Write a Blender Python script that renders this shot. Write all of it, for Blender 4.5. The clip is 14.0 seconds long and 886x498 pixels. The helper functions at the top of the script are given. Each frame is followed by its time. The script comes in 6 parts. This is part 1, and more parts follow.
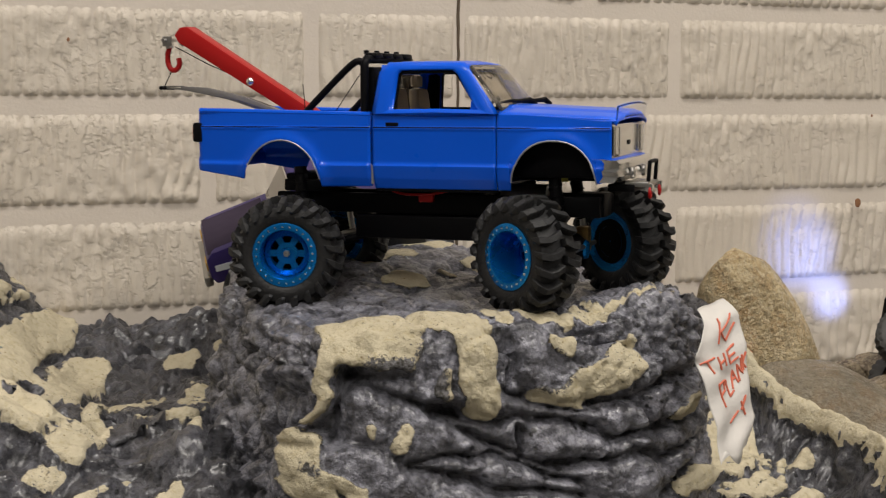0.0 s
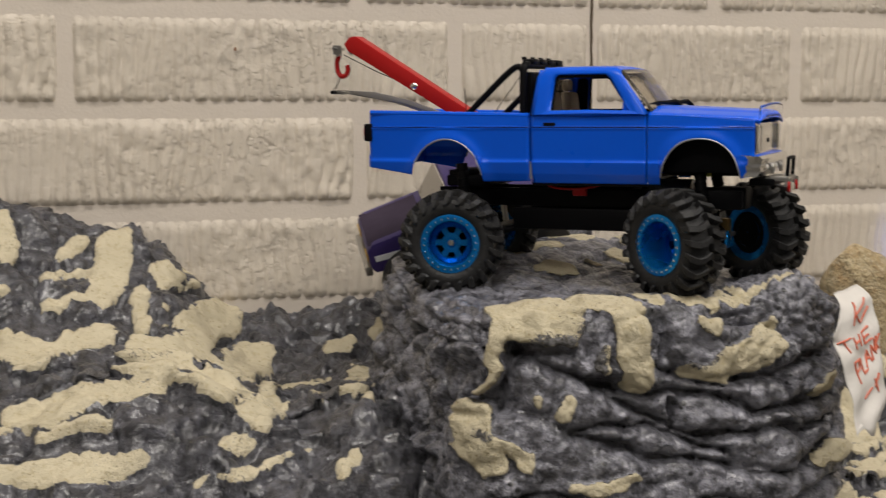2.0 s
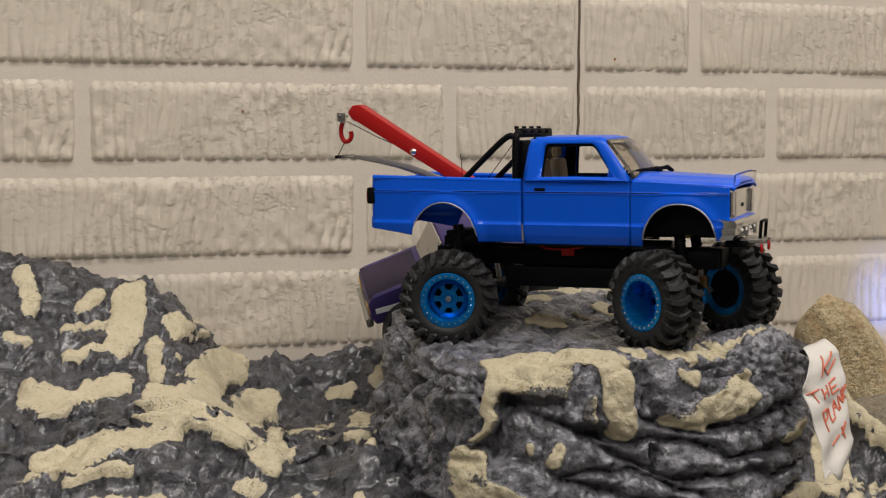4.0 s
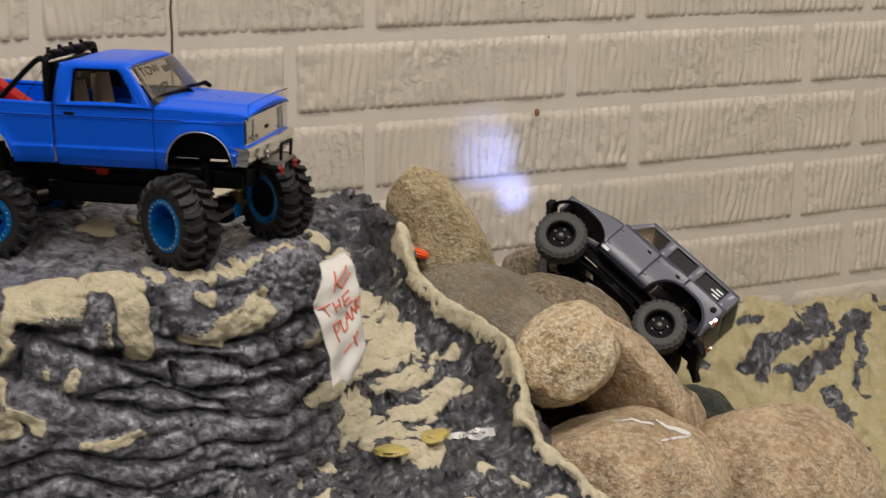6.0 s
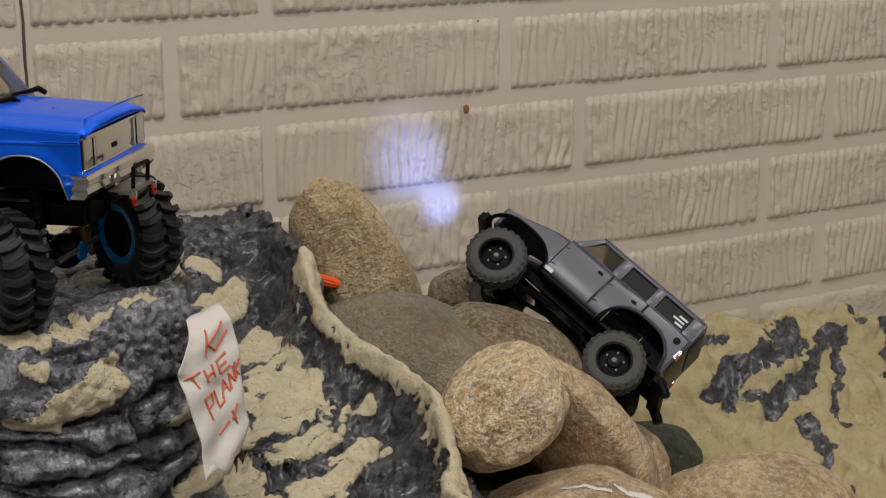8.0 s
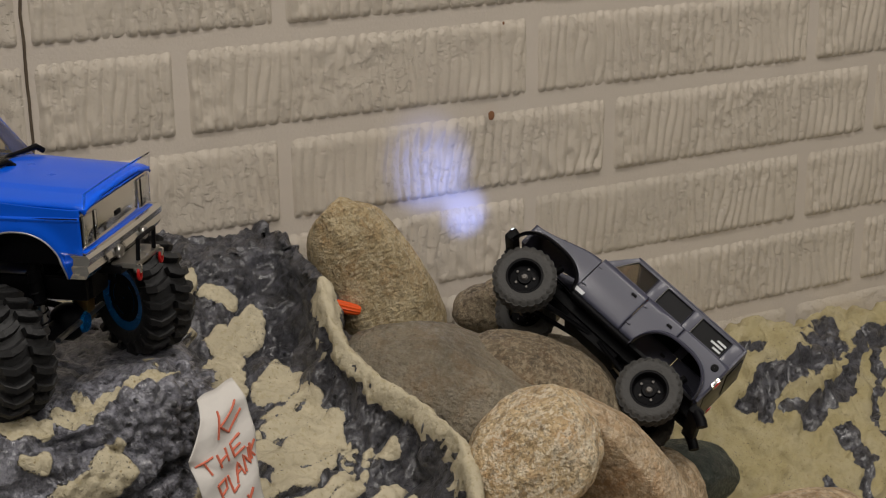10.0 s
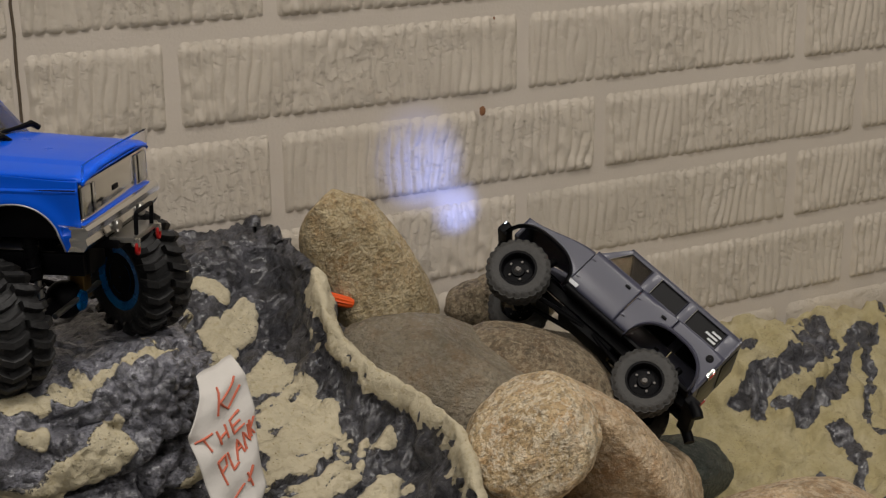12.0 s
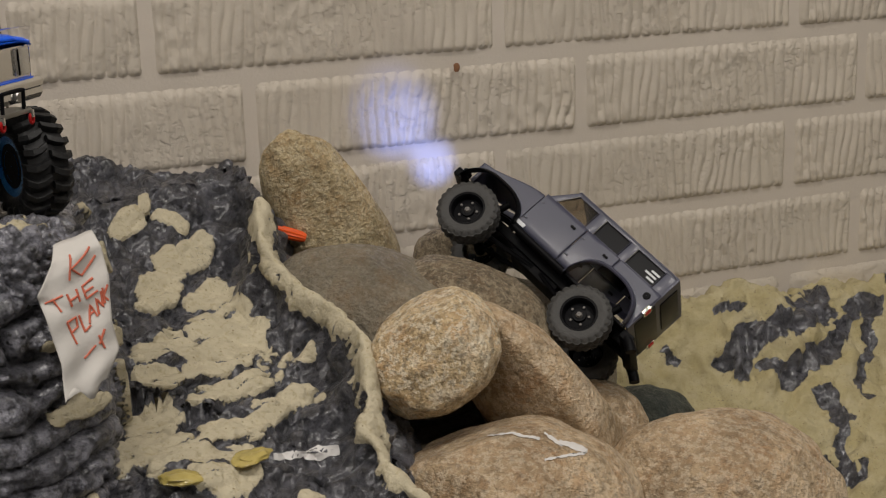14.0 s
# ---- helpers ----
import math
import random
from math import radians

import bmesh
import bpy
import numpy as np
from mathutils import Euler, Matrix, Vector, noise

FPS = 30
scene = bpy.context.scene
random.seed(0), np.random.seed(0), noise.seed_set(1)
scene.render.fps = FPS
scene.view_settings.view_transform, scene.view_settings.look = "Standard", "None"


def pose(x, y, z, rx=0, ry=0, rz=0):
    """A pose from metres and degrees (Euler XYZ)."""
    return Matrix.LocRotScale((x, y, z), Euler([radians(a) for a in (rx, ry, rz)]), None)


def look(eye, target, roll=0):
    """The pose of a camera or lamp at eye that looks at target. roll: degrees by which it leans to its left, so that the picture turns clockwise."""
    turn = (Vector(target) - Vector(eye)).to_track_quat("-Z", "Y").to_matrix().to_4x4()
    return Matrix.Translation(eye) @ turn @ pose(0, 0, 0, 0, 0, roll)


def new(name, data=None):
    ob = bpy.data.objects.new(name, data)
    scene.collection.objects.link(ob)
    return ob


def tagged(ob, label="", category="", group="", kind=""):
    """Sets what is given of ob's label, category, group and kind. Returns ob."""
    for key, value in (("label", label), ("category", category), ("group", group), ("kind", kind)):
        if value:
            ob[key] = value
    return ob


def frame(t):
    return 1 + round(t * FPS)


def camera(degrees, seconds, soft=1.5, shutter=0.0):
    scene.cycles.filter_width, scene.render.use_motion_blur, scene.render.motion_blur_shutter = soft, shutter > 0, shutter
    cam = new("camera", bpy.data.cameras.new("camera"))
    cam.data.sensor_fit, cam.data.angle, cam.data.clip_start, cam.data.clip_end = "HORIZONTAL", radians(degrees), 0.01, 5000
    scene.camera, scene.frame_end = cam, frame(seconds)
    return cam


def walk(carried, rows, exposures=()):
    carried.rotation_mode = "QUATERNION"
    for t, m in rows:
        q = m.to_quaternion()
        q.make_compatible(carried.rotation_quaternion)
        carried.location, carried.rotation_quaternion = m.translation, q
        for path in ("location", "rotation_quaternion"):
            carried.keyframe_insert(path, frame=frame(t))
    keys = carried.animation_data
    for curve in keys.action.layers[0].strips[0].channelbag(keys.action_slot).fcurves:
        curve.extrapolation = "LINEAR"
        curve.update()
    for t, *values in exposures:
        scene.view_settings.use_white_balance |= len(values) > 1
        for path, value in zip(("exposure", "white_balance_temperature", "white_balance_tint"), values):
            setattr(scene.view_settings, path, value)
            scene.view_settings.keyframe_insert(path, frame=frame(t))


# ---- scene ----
import itertools

cam = camera(33.64, 14.0, 1.15, 0.25)
PATH = [
    (0, look((-0.4572, -1.1810, 0.5308), (-0.1070, -0.2514, 0.4163), 0.42)),
    (0.5, look((-0.4908, -1.2100, 0.5392), (-0.1440, -0.2779, 0.4347), 0.35)),
    (1, look((-0.4963, -1.2324, 0.5461), (-0.1458, -0.3012, 0.4456), 0.20)),
    (1.5, look((-0.5086, -1.2394, 0.5234), (-0.1565, -0.3096, 0.4157), 0.30)),
    (2, look((-0.5291, -1.2443, 0.5273), (-0.2328, -0.2954, 0.4185), 0.15)),
    (2.2, look((-0.5353, -1.2530, 0.5320), (-0.2578, -0.2975, 0.4325), 0.16)),
    (4.3, look((-0.5580, -1.3287, 0.5602), (-0.2450, -0.3829, 0.4734), 0.32)),
    (4.5, look((-0.5512, -1.3448, 0.5685), (-0.2312, -0.4025, 0.4706), 0.47)),
    (5, look((-0.4954, -1.3791, 0.6155), (-0.1312, -0.4591, 0.4711), 0.46)),
    (5.5, look((-0.4390, -1.4107, 0.6742), (-0.0421, -0.5155, 0.4719), 0.49)),
    (6, look((-0.3989, -1.4081, 0.6845), (0.0310, -0.5421, 0.4291), 0.89)),
    (6.5, look((-0.3423, -1.3156, 0.6702), (0.1066, -0.4660, 0.3932), 0.82)),
    (7, look((-0.3069, -1.2424, 0.6628), (0.1646, -0.4063, 0.3824), 0.92)),
    (7.5, look((-0.2968, -1.2277, 0.6550), (0.1692, -0.3903, 0.3693), 0.55)),
    (8, look((-0.2753, -1.2101, 0.6632), (0.1890, -0.3660, 0.3952), 0.36)),
    (8.2, look((-0.2739, -1.2139, 0.6608), (0.1853, -0.3667, 0.3937), 0.01)),
    (10.3, look((-0.2347, -1.1253, 0.7263), (0.2035, -0.3032, 0.4025), -0.09)),
    (10.5, look((-0.2325, -1.1195, 0.7269), (0.2065, -0.3012, 0.3973), 0.11)),
    (11, look((-0.2407, -1.1163, 0.7190), (0.2103, -0.2987, 0.4047), 0.07)),
    (11.5, look((-0.2530, -1.1198, 0.7060), (0.1837, -0.2942, 0.3943), -0.19)),
    (12, look((-0.2529, -1.1351, 0.6915), (0.2016, -0.3106, 0.3993), -0.34)),
    (12.5, look((-0.2511, -1.1427, 0.6743), (0.2202, -0.3232, 0.3958), -0.07)),
    (13, look((-0.2365, -1.1809, 0.6334), (0.2287, -0.3466, 0.3568), -0.81)),
    (13.5, look((-0.1636, -1.2166, 0.6174), (0.2327, -0.3419, 0.3415), -1.84)),
    (14, look((-0.1101, -1.2876, 0.6104), (0.2424, -0.3885, 0.3511), -1.54)),
]
EXPOSURES = [(0.0, 0.00), (2.2, -0.05), (4.4, -0.08), (5.0, 0.02), (6.0, -0.10), (6.5, -0.37), (7.0, -0.57), (7.5, -0.48), (8.2, -0.40), (10.3, -0.58), (12.5, -0.57), (14.0, -0.52)]
walk(cam, PATH, EXPOSURES)

# ---------------- light: a dim room with ceiling panels ----------------
world = bpy.data.worlds.new("room_air")
scene.world = world
world.use_nodes = True
world.node_tree.nodes["Background"].inputs[0].default_value = (0.95, 0.92, 0.88, 1)
world.node_tree.nodes["Background"].inputs[1].default_value = 0.012


def area_lamp(name, m, size_x, size_y, watts, colour):
    data = bpy.data.lights.new(name, "AREA")
    data.shape, data.size, data.size_y, data.energy, data.color = "RECTANGLE", size_x, size_y, watts, colour
    ob = new(name, data)
    ob.matrix_world = m
    return ob


WARM = (1.0, 0.94, 0.872)
area_lamp("ceiling_light_glow", look((-0.75, -1.10, 2.45), (-0.75, -1.05, 0)), 0.9, 0.3, 26.5, WARM)
area_lamp("ceiling_light_glow", look((0.65, -1.05, 2.45), (0.65, -1.00, 0)), 0.9, 0.3, 24.5, WARM)
area_lamp("ceiling_light_glow", look((1.3, -2.5, 2.45), (1.0, -1.2, 0)), 1.2, 0.5, 31, WARM)
area_lamp("ceiling_light_glow", look((-1.6, -2.7, 2.45), (-1.2, -1.3, 0)), 1.2, 0.5, 29, WARM)

# ---------------- materials ----------------
class Nodes:
    """A short way to wire one node material."""

    def __init__(self, name):
        self.mat = bpy.data.materials.new(name)
        self.mat.use_nodes = True
        self.tree = self.mat.node_tree
        self.bsdf = self.tree.nodes["Principled BSDF"]
        self.coord = None

    def add(self, kind, **values):
        node = self.tree.nodes.new(kind)
        for key, value in values.items():
            if key in node.inputs:
                self.put(value, node.inputs[key])
        return node

    def put(self, value, socket):
        if isinstance(value, bpy.types.NodeSocket):
            self.tree.links.new(value, socket)
        elif isinstance(value, tuple) and socket.type == "RGBA" and len(value) == 3:
            socket.default_value = (*value, 1)
        else:
            socket.default_value = value

    def place(self):
        if self.coord is None:
            self.coord = self.tree.nodes.new("ShaderNodeTexCoord").outputs["Object"]
        return self.coord

    def scaled(self, sx, sy, sz):
        node = self.tree.nodes.new("ShaderNodeMapping")
        node.inputs["Scale"].default_value = (sx, sy, sz)
        self.put(self.place(), node.inputs["Vector"])
        return node.outputs["Vector"]

    def noise(self, scale, detail=4.0, rough=0.55, vector=None, distort=0.0):
        node = self.add("ShaderNodeTexNoise", Scale=scale, Detail=detail, Roughness=rough, Distortion=distort)
        self.put(vector or self.place(), node.inputs["Vector"])
        return node.outputs["Fac"]

    def cells(self, scale, feature="F1", vector=None):
        node = self.add("ShaderNodeTexVoronoi", Scale=scale)
        node.feature = feature
        self.put(vector or self.place(), node.inputs["Vector"])
        return node.outputs["Distance"]

    def ramp(self, value, *stops):
        node = self.tree.nodes.new("ShaderNodeValToRGB")
        self.put(value, node.inputs[0])
        els = node.color_ramp.elements
        while len(els) < len(stops):
            els.new(0.5)
        for el, (at, colour) in zip(els, stops):
            el.position = at
            el.color = (*colour, 1) if isinstance(colour, tuple) else (colour, colour, colour, 1)
        return node.outputs["Color"]

    def mix(self, fac, a, b, blend="MIX"):
        node = self.tree.nodes.new("ShaderNodeMix")
        node.data_type, node.blend_type = "RGBA", blend
        self.put(fac, node.inputs[0])
        self.put(a, node.inputs[6])
        self.put(b, node.inputs[7])
        return node.outputs[2]

    def math(self, op, a, b=0.0, c=0.0):
        node = self.tree.nodes.new("ShaderNodeMath")
        node.operation = op
        for socket, value in zip(node.inputs, (a, b, c)):
            self.put(value, socket)
        return node.outputs[0]

    def attribute(self, name):
        node = self.tree.nodes.new("ShaderNodeAttribute")
        node.attribute_name = name
        return node.outputs["Fac"]

    def chance(self):
        return self.tree.nodes.new("ShaderNodeObjectInfo").outputs["Random"]

    def bump(self, height, metres, strength=1.0, below=None):
        node = self.add("ShaderNodeBump", Strength=strength, Distance=metres, Height=height)
        if below is not None:
            self.put(below, node.inputs["Normal"])
        self.put(node.outputs[0], self.bsdf.inputs["Normal"])
        return node.outputs[0]

    def set(self, **values):
        for key, value in values.items():
            self.put(value, self.bsdf.inputs[key.replace("_", " ")])
        return self.mat


def plain(name, colour, rough=0.5, metal=0.0, scale=300.0, vary=0.12, relief=0.0, coat=0.0, shine=0.5):
    """A plain surface with fine grain, smudges and uneven gloss."""
    n = Nodes(name)
    dark = tuple(c * (1 - vary) for c in colour)
    light = tuple(min(1, c * (1 + vary)) for c in colour)
    grain, smudge = n.noise(scale), n.noise(scale / 9)
    n.set(Base_Color=n.mix(n.math("MULTIPLY_ADD", smudge, 0.7, n.math("MULTIPLY", grain, 0.3)), dark, light),
          Roughness=n.math("MULTIPLY_ADD", smudge, 0.24, max(0.02, rough - 0.12)), Metallic=metal, Coat_Weight=coat, Coat_Roughness=0.12, Specular_IOR_Level=shine)
    if relief:
        n.bump(grain, relief)
    return n.mat


def wall_paint():
    n = Nodes("cream_wall_paint")
    pits = n.ramp(n.noise(170, 5, 0.65), (0.50, 0.0), (0.62, 1.0))
    where = n.ramp(n.noise(9, 3), (0.40, 0.1), (0.62, 1.0))
    crumbs = n.noise(300, 4, 0.7, n.scaled(1, 1, 0.6))
    grit = n.noise(900, 3)
    height = n.math("MULTIPLY_ADD", n.math("MULTIPLY", pits, where), -0.34, n.math("MULTIPLY_ADD", crumbs, 0.16, n.math("MULTIPLY", grit, 0.10)))
    shade = n.mix(n.noise(5, 4), (0.56, 0.498, 0.415), (0.65, 0.582, 0.49))
    tint = n.mix(n.math("MULTIPLY", n.chance(), 0.3), shade, (0.51, 0.462, 0.385))
    tint = n.mix(n.math("MULTIPLY", n.ramp(n.noise(2.2, 3), (0.45, 0.0), (0.62, 1.0)), 0.35), tint, (0.60, 0.525, 0.41))
    dirt = n.ramp(n.noise(150, 5, 0.7), (0.58, 0.0), (0.70, 1.0))
    n.set(Base_Color=n.mix(n.math("MULTIPLY", n.math("MULTIPLY", dirt, where), 0.50), tint, (0.33, 0.27, 0.19)), Roughness=n.math("MULTIPLY_ADD", crumbs, 0.2, 0.42))
    n.bump(height, 0.0030, 0.7)
    return n.mat


def mortar_paint():
    n = Nodes("cream_mortar_paint")
    grit = n.noise(350, 4)
    n.set(Base_Color=n.mix(n.noise(12, 5), (0.56, 0.498, 0.425), (0.65, 0.582, 0.505)), Roughness=0.6)
    n.bump(n.math("MULTIPLY_ADD", n.noise(60, 3), 0.6, n.math("MULTIPLY", grit, 0.4)), 0.0012, 0.7)
    return n.mat


def foam(name, low, high, dull, bright):
    """Cut builders' foam, cream where bare, under a skin of grey paint from dull to bright."""
    n = Nodes(name)
    edge = n.math("MULTIPLY_ADD", n.noise(85, 5, 0.65), 0.34, n.math("MULTIPLY", n.noise(420, 3), 0.20))
    bare = n.ramp(n.math("ADD", n.attribute("bare"), n.math("SUBTRACT", edge, 0.27)), (0.485, 0.0), (0.515, 1.0))
    spray = n.math("LESS_THAN", n.noise(480, 5, 0.75), n.math("MULTIPLY_ADD", n.attribute("mist"), 0.42, 0.26))
    cream = n.mix(n.noise(34, 6, 0.65), low, high)
    cream = n.mix(n.math("MULTIPLY", n.ramp(n.noise(210, 4, 0.7), (0.52, 0.0), (0.66, 1.0)), 0.5), cream, (0.38, 0.31, 0.165))
    cream = n.mix(n.ramp(n.cells(150), (0.05, 1.0), (0.14, 0.0)), cream, (0.26, 0.20, 0.10))
    # dark and pale specks put light-and-shade contrast of fine relief into the colour
    skin = n.mix(n.ramp(n.noise(95, 6, 0.72), (0.40, 0.0), (0.62, 1.0)), (dull, dull, dull * 1.18), (bright, bright, bright * 1.16))
    skin = n.mix(n.math("MULTIPLY", n.ramp(n.noise(420, 4, 0.75), (0.54, 0.0), (0.62, 1.0)), 0.55), skin, (0.035, 0.035, 0.042))
    skin = n.mix(n.math("MULTIPLY", n.ramp(n.noise(160, 5, 0.7), (0.54, 0.0), (0.70, 1.0)), 0.32), skin, (bright * 1.2, bright * 1.2, bright * 1.36))
    # pits by colour alone: near-black dots for the shade inside them
    dark_hole_dots = n.math("MULTIPLY", n.ramp(n.cells(110), (0.16, 1.0), (0.24, 0.0)), n.ramp(n.noise(22, 3), (0.47, 0.0), (0.54, 1.0)))
    skin = n.mix(dark_hole_dots, skin, (0.010, 0.010, 0.012))
    worn = n.ramp(n.noise(330, 4, 0.7), (0.64, 0.0), (0.70, 1.0))
    skin = n.mix(n.math("MULTIPLY", worn, n.ramp(n.noise(30, 3), (0.52, 0.0), (0.62, 0.8))), skin, (0.30, 0.26, 0.16))
    base = n.mix(bare, skin, n.mix(n.math("MULTIPLY", spray, 0.93), cream, n.mix(n.ramp(n.noise(330, 4, 0.75), (0.42, 0.0), (0.58, 1.0)), (0.012, 0.012, 0.014), (0.13, 0.13, 0.145))))
    gloss = n.math("MULTIPLY_ADD", n.noise(120, 4), 0.40, 0.12)
    n.set(Base_Color=base, Roughness=n.mix(bare, gloss, (0.85, 0.85, 0.85)), Coat_Weight=n.math("MULTIPLY", n.math("SUBTRACT", 1.0, bare), 0.8), Coat_Roughness=n.math("MULTIPLY_ADD", n.noise(150, 3), 0.32, 0.13))
    fine = n.math("MULTIPLY_ADD", n.noise(115, 6, 0.62), 0.8, n.math("MULTIPLY", n.noise(520, 4, 0.7), 0.36))
    pores = n.ramp(n.cells(260), (0.04, 0.0), (0.16, 1.0))
    height = n.mix(bare, n.math("MULTIPLY_ADD", fine, 1.0, n.math("MULTIPLY", pores, 0.20)), n.math("MULTIPLY_ADD", fine, 0.38, n.math("MULTIPLY", pores, 0.10)))
    one = n.bump(height, 0.0095, 1.0)
    n.bump(n.math("MULTIPLY", bare, -1.0), 0.0016, 0.9, one)
    return n.mat


def stone(name, low, high, fleck, amount, scale):
    """River stone: blotched body, pale crystals, small dark grains, rusty stains."""
    n = Nodes(name)
    base = n.mix(n.ramp(n.noise(scale * 0.32, 6, 0.68, None, 0.6), (0.36, 0.0), (0.64, 1.0)), tuple(c * 0.85 for c in low), tuple(c * 1.15 for c in high))
    rust = n.ramp(n.noise(scale * 0.6, 6, 0.72, n.scaled(1.2, 0.9, 1.0)), (0.48, 0.0), (0.66, 1.0))
    base = n.mix(n.math("MULTIPLY", rust, 0.55), base, (low[0] * 1.10, low[1] * 0.84, low[2] * 0.62))
    pale = n.ramp(n.noise(scale * 3.0, 5, 0.78), (0.49, 0.0), (0.55, 1.0))
    base = n.mix(n.math("MULTIPLY", pale, amount), base, fleck)
    worn = n.ramp(n.noise(scale * 0.22, 5, 0.7, n.scaled(1, 1, 1.4)), (0.52, 0.0), (0.66, 1.0))
    base = n.mix(n.math("MULTIPLY", worn, 0.35), base, fleck)
    dark = n.ramp(n.noise(scale * 5.0, 4, 0.75, n.scaled(1.3, 1, 1.1)), (0.56, 0.0), (0.63, 1.0))
    base = n.mix(n.math("MULTIPLY", dark, min(0.8, amount * 0.8 + 0.12)), base, tuple(c * 0.35 for c in low))
    spots = n.ramp(n.noise(scale * 2.2, 5, 0.75, n.scaled(1, 1.2, 1.1)), (0.53, 0.0), (0.58, 1.0))
    base = n.mix(n.math("MULTIPLY", spots, amount * 0.9), base, tuple(c * 0.30 for c in low))
    n.set(Base_Color=base, Roughness=n.math("MULTIPLY_ADD", pale, -0.18, 0.56))
    n.bump(n.math("MULTIPLY_ADD", n.noise(scale * 0.5, 6, 0.65), 0.6, n.math("MULTIPLY", n.noise(scale * 4, 4, 0.7), 0.42)), 0.010, 1.0)
    return n.mat


def glass(name, tint, rough=0.02, clear=1.0, bend=1.06):
    n = Nodes(name)
    n.set(Base_Color=tint, Roughness=rough, Transmission_Weight=clear, IOR=bend)
    return n.mat


def glow(name, colour, power):
    n = Nodes(name)
    n.set(Base_Color=colour, Emission_Color=colour, Emission_Strength=power)
    return n.mat


BRICK, MORTAR = wall_paint(), mortar_paint()
FOAM = foam("charcoal_painted_foam", (0.46, 0.405, 0.275), (0.68, 0.610, 0.450), 0.028, 0.155)
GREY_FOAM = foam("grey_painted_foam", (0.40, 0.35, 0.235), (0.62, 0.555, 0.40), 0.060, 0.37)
YELLOW_FOAM = foam("yellowed_foam", (0.33, 0.265, 0.085), (0.58, 0.52, 0.36), 0.030, 0.150)
FLOOR = plain("grey_floor", (0.10, 0.10, 0.10), 0.6, scale=60, relief=0.001)
WHITE_WALL = plain("room_wall_paint", (0.28, 0.27, 0.25), 0.7, scale=40)
CEILING = plain("ceiling_paint", (0.45, 0.44, 0.42), 0.8, scale=40)
BLUE = plain("blue_body_paint", (0.001, 0.088, 0.66), 0.32, scale=500, vary=0.05, coat=0.25, shine=0.15)
BLACK = plain("black_plastic", (0.003, 0.003, 0.004), 0.5, scale=400, vary=0.2, relief=0.0002, shine=0.10)
RUBBER = plain("tyre_rubber", (0.015, 0.015, 0.0155), 0.48, scale=350, vary=0.5, relief=0.0006, shine=0.3)
CHROME = plain("chrome", (0.78, 0.77, 0.74), 0.16, 1.0, scale=200, vary=0.08)
STEEL = plain("steel", (0.42, 0.41, 0.39), 0.32, 1.0, scale=400, vary=0.15)
ANODISED = plain("blue_anodised_metal", (0.004, 0.20, 0.58), 0.26, 0.75, scale=300, vary=0.1)
RED = plain("red_enamel", (0.36, 0.008, 0.008), 0.42, scale=300, vary=0.14, shine=0.25)
ORANGE = plain("orange_plastic", (0.80, 0.10, 0.012), 0.5, scale=300)
BEIGE = plain("beige_seat", (0.36, 0.28, 0.19), 0.7, scale=400, relief=0.0004)
SILVER = plain("worn_silver_edge", (0.34, 0.34, 0.35), 0.45, 0.6, scale=300, vary=0.7)
CARD = plain("grey_board", (0.16, 0.15, 0.14), 0.6, scale=200, vary=0.3)
GREY = plain("grey_body_paint", (0.058, 0.060, 0.092), 0.42, scale=500, vary=0.12, coat=0.18)
PURPLE = plain("purple_body_paint", (0.035, 0.022, 0.12), 0.4, scale=400, vary=0.2, shine=0.3)
SMOKE = plain("smoked_window", (0.006, 0.006, 0.007), 0.30, scale=300, shine=0.12)
TAPE = plain("masking_tape", (0.58, 0.555, 0.52), 0.75, scale=120, vary=0.08, relief=0.0006)
INK = plain("red_marker", (0.56, 0.14, 0.08), 0.7, scale=600, vary=0.2)
PALE = plain("pale_sticker", (0.62, 0.64, 0.66), 0.5, scale=300)
PAINT_MARK = plain("white_paint_mark", (0.66, 0.64, 0.62), 0.6, scale=300, vary=0.2)
RUST = plain("rust_spot", (0.24, 0.11, 0.05), 0.8, scale=900, vary=0.4)
CRACK = plain("dark_joint", (0.10, 0.075, 0.05), 0.9, scale=500, vary=0.4)
DUSTY = plain("dusty_rubber", (0.046, 0.045, 0.043), 0.65, scale=350, vary=0.6, relief=0.0008)
GLUE = plain("yellow_glue", (0.44, 0.35, 0.10), 0.28, scale=120, vary=0.3, relief=0.001, coat=0.4)
GLASS = glass("clear_windscreen", (0.60, 0.55, 0.47), 0.04, 0.96, 1.2)
LAMP_GLASS = glass("lamp_lens", (0.95, 0.97, 1.0), 0.05)
LED = glow("led_light", (0.55, 0.68, 1.0), 40)
RED_LENS = plain("red_lens", (0.5, 0.02, 0.02), 0.15, scale=300)
TAN_STONE = stone("tan_granite", (0.38, 0.285, 0.150), (0.58, 0.465, 0.275), (0.70, 0.61, 0.42), 0.45, 60)
GREY_STONE = stone("brown_grey_stone", (0.185, 0.155, 0.108), (0.27, 0.23, 0.165), (0.36, 0.33, 0.28), 0.25, 60)
ROUND_STONE = stone("speckled_granite", (0.48, 0.33, 0.165), (0.74, 0.585, 0.36), (0.88, 0.80, 0.64), 0.62, 58)
BROWN_STONE = stone("brown_sandstone", (0.36, 0.252, 0.145), (0.62, 0.47, 0.300), (0.80, 0.69, 0.53), 0.38, 52)
DARK_STONE = stone("dark_speckled_stone", (0.17, 0.13, 0.085), (0.29, 0.23, 0.15), (0.46, 0.38, 0.26), 0.6, 70)
GREEN_STONE = stone("dark_green_stone", (0.03, 0.04, 0.035), (0.07, 0.085, 0.07), (0.12, 0.12, 0.10), 0.3, 60)

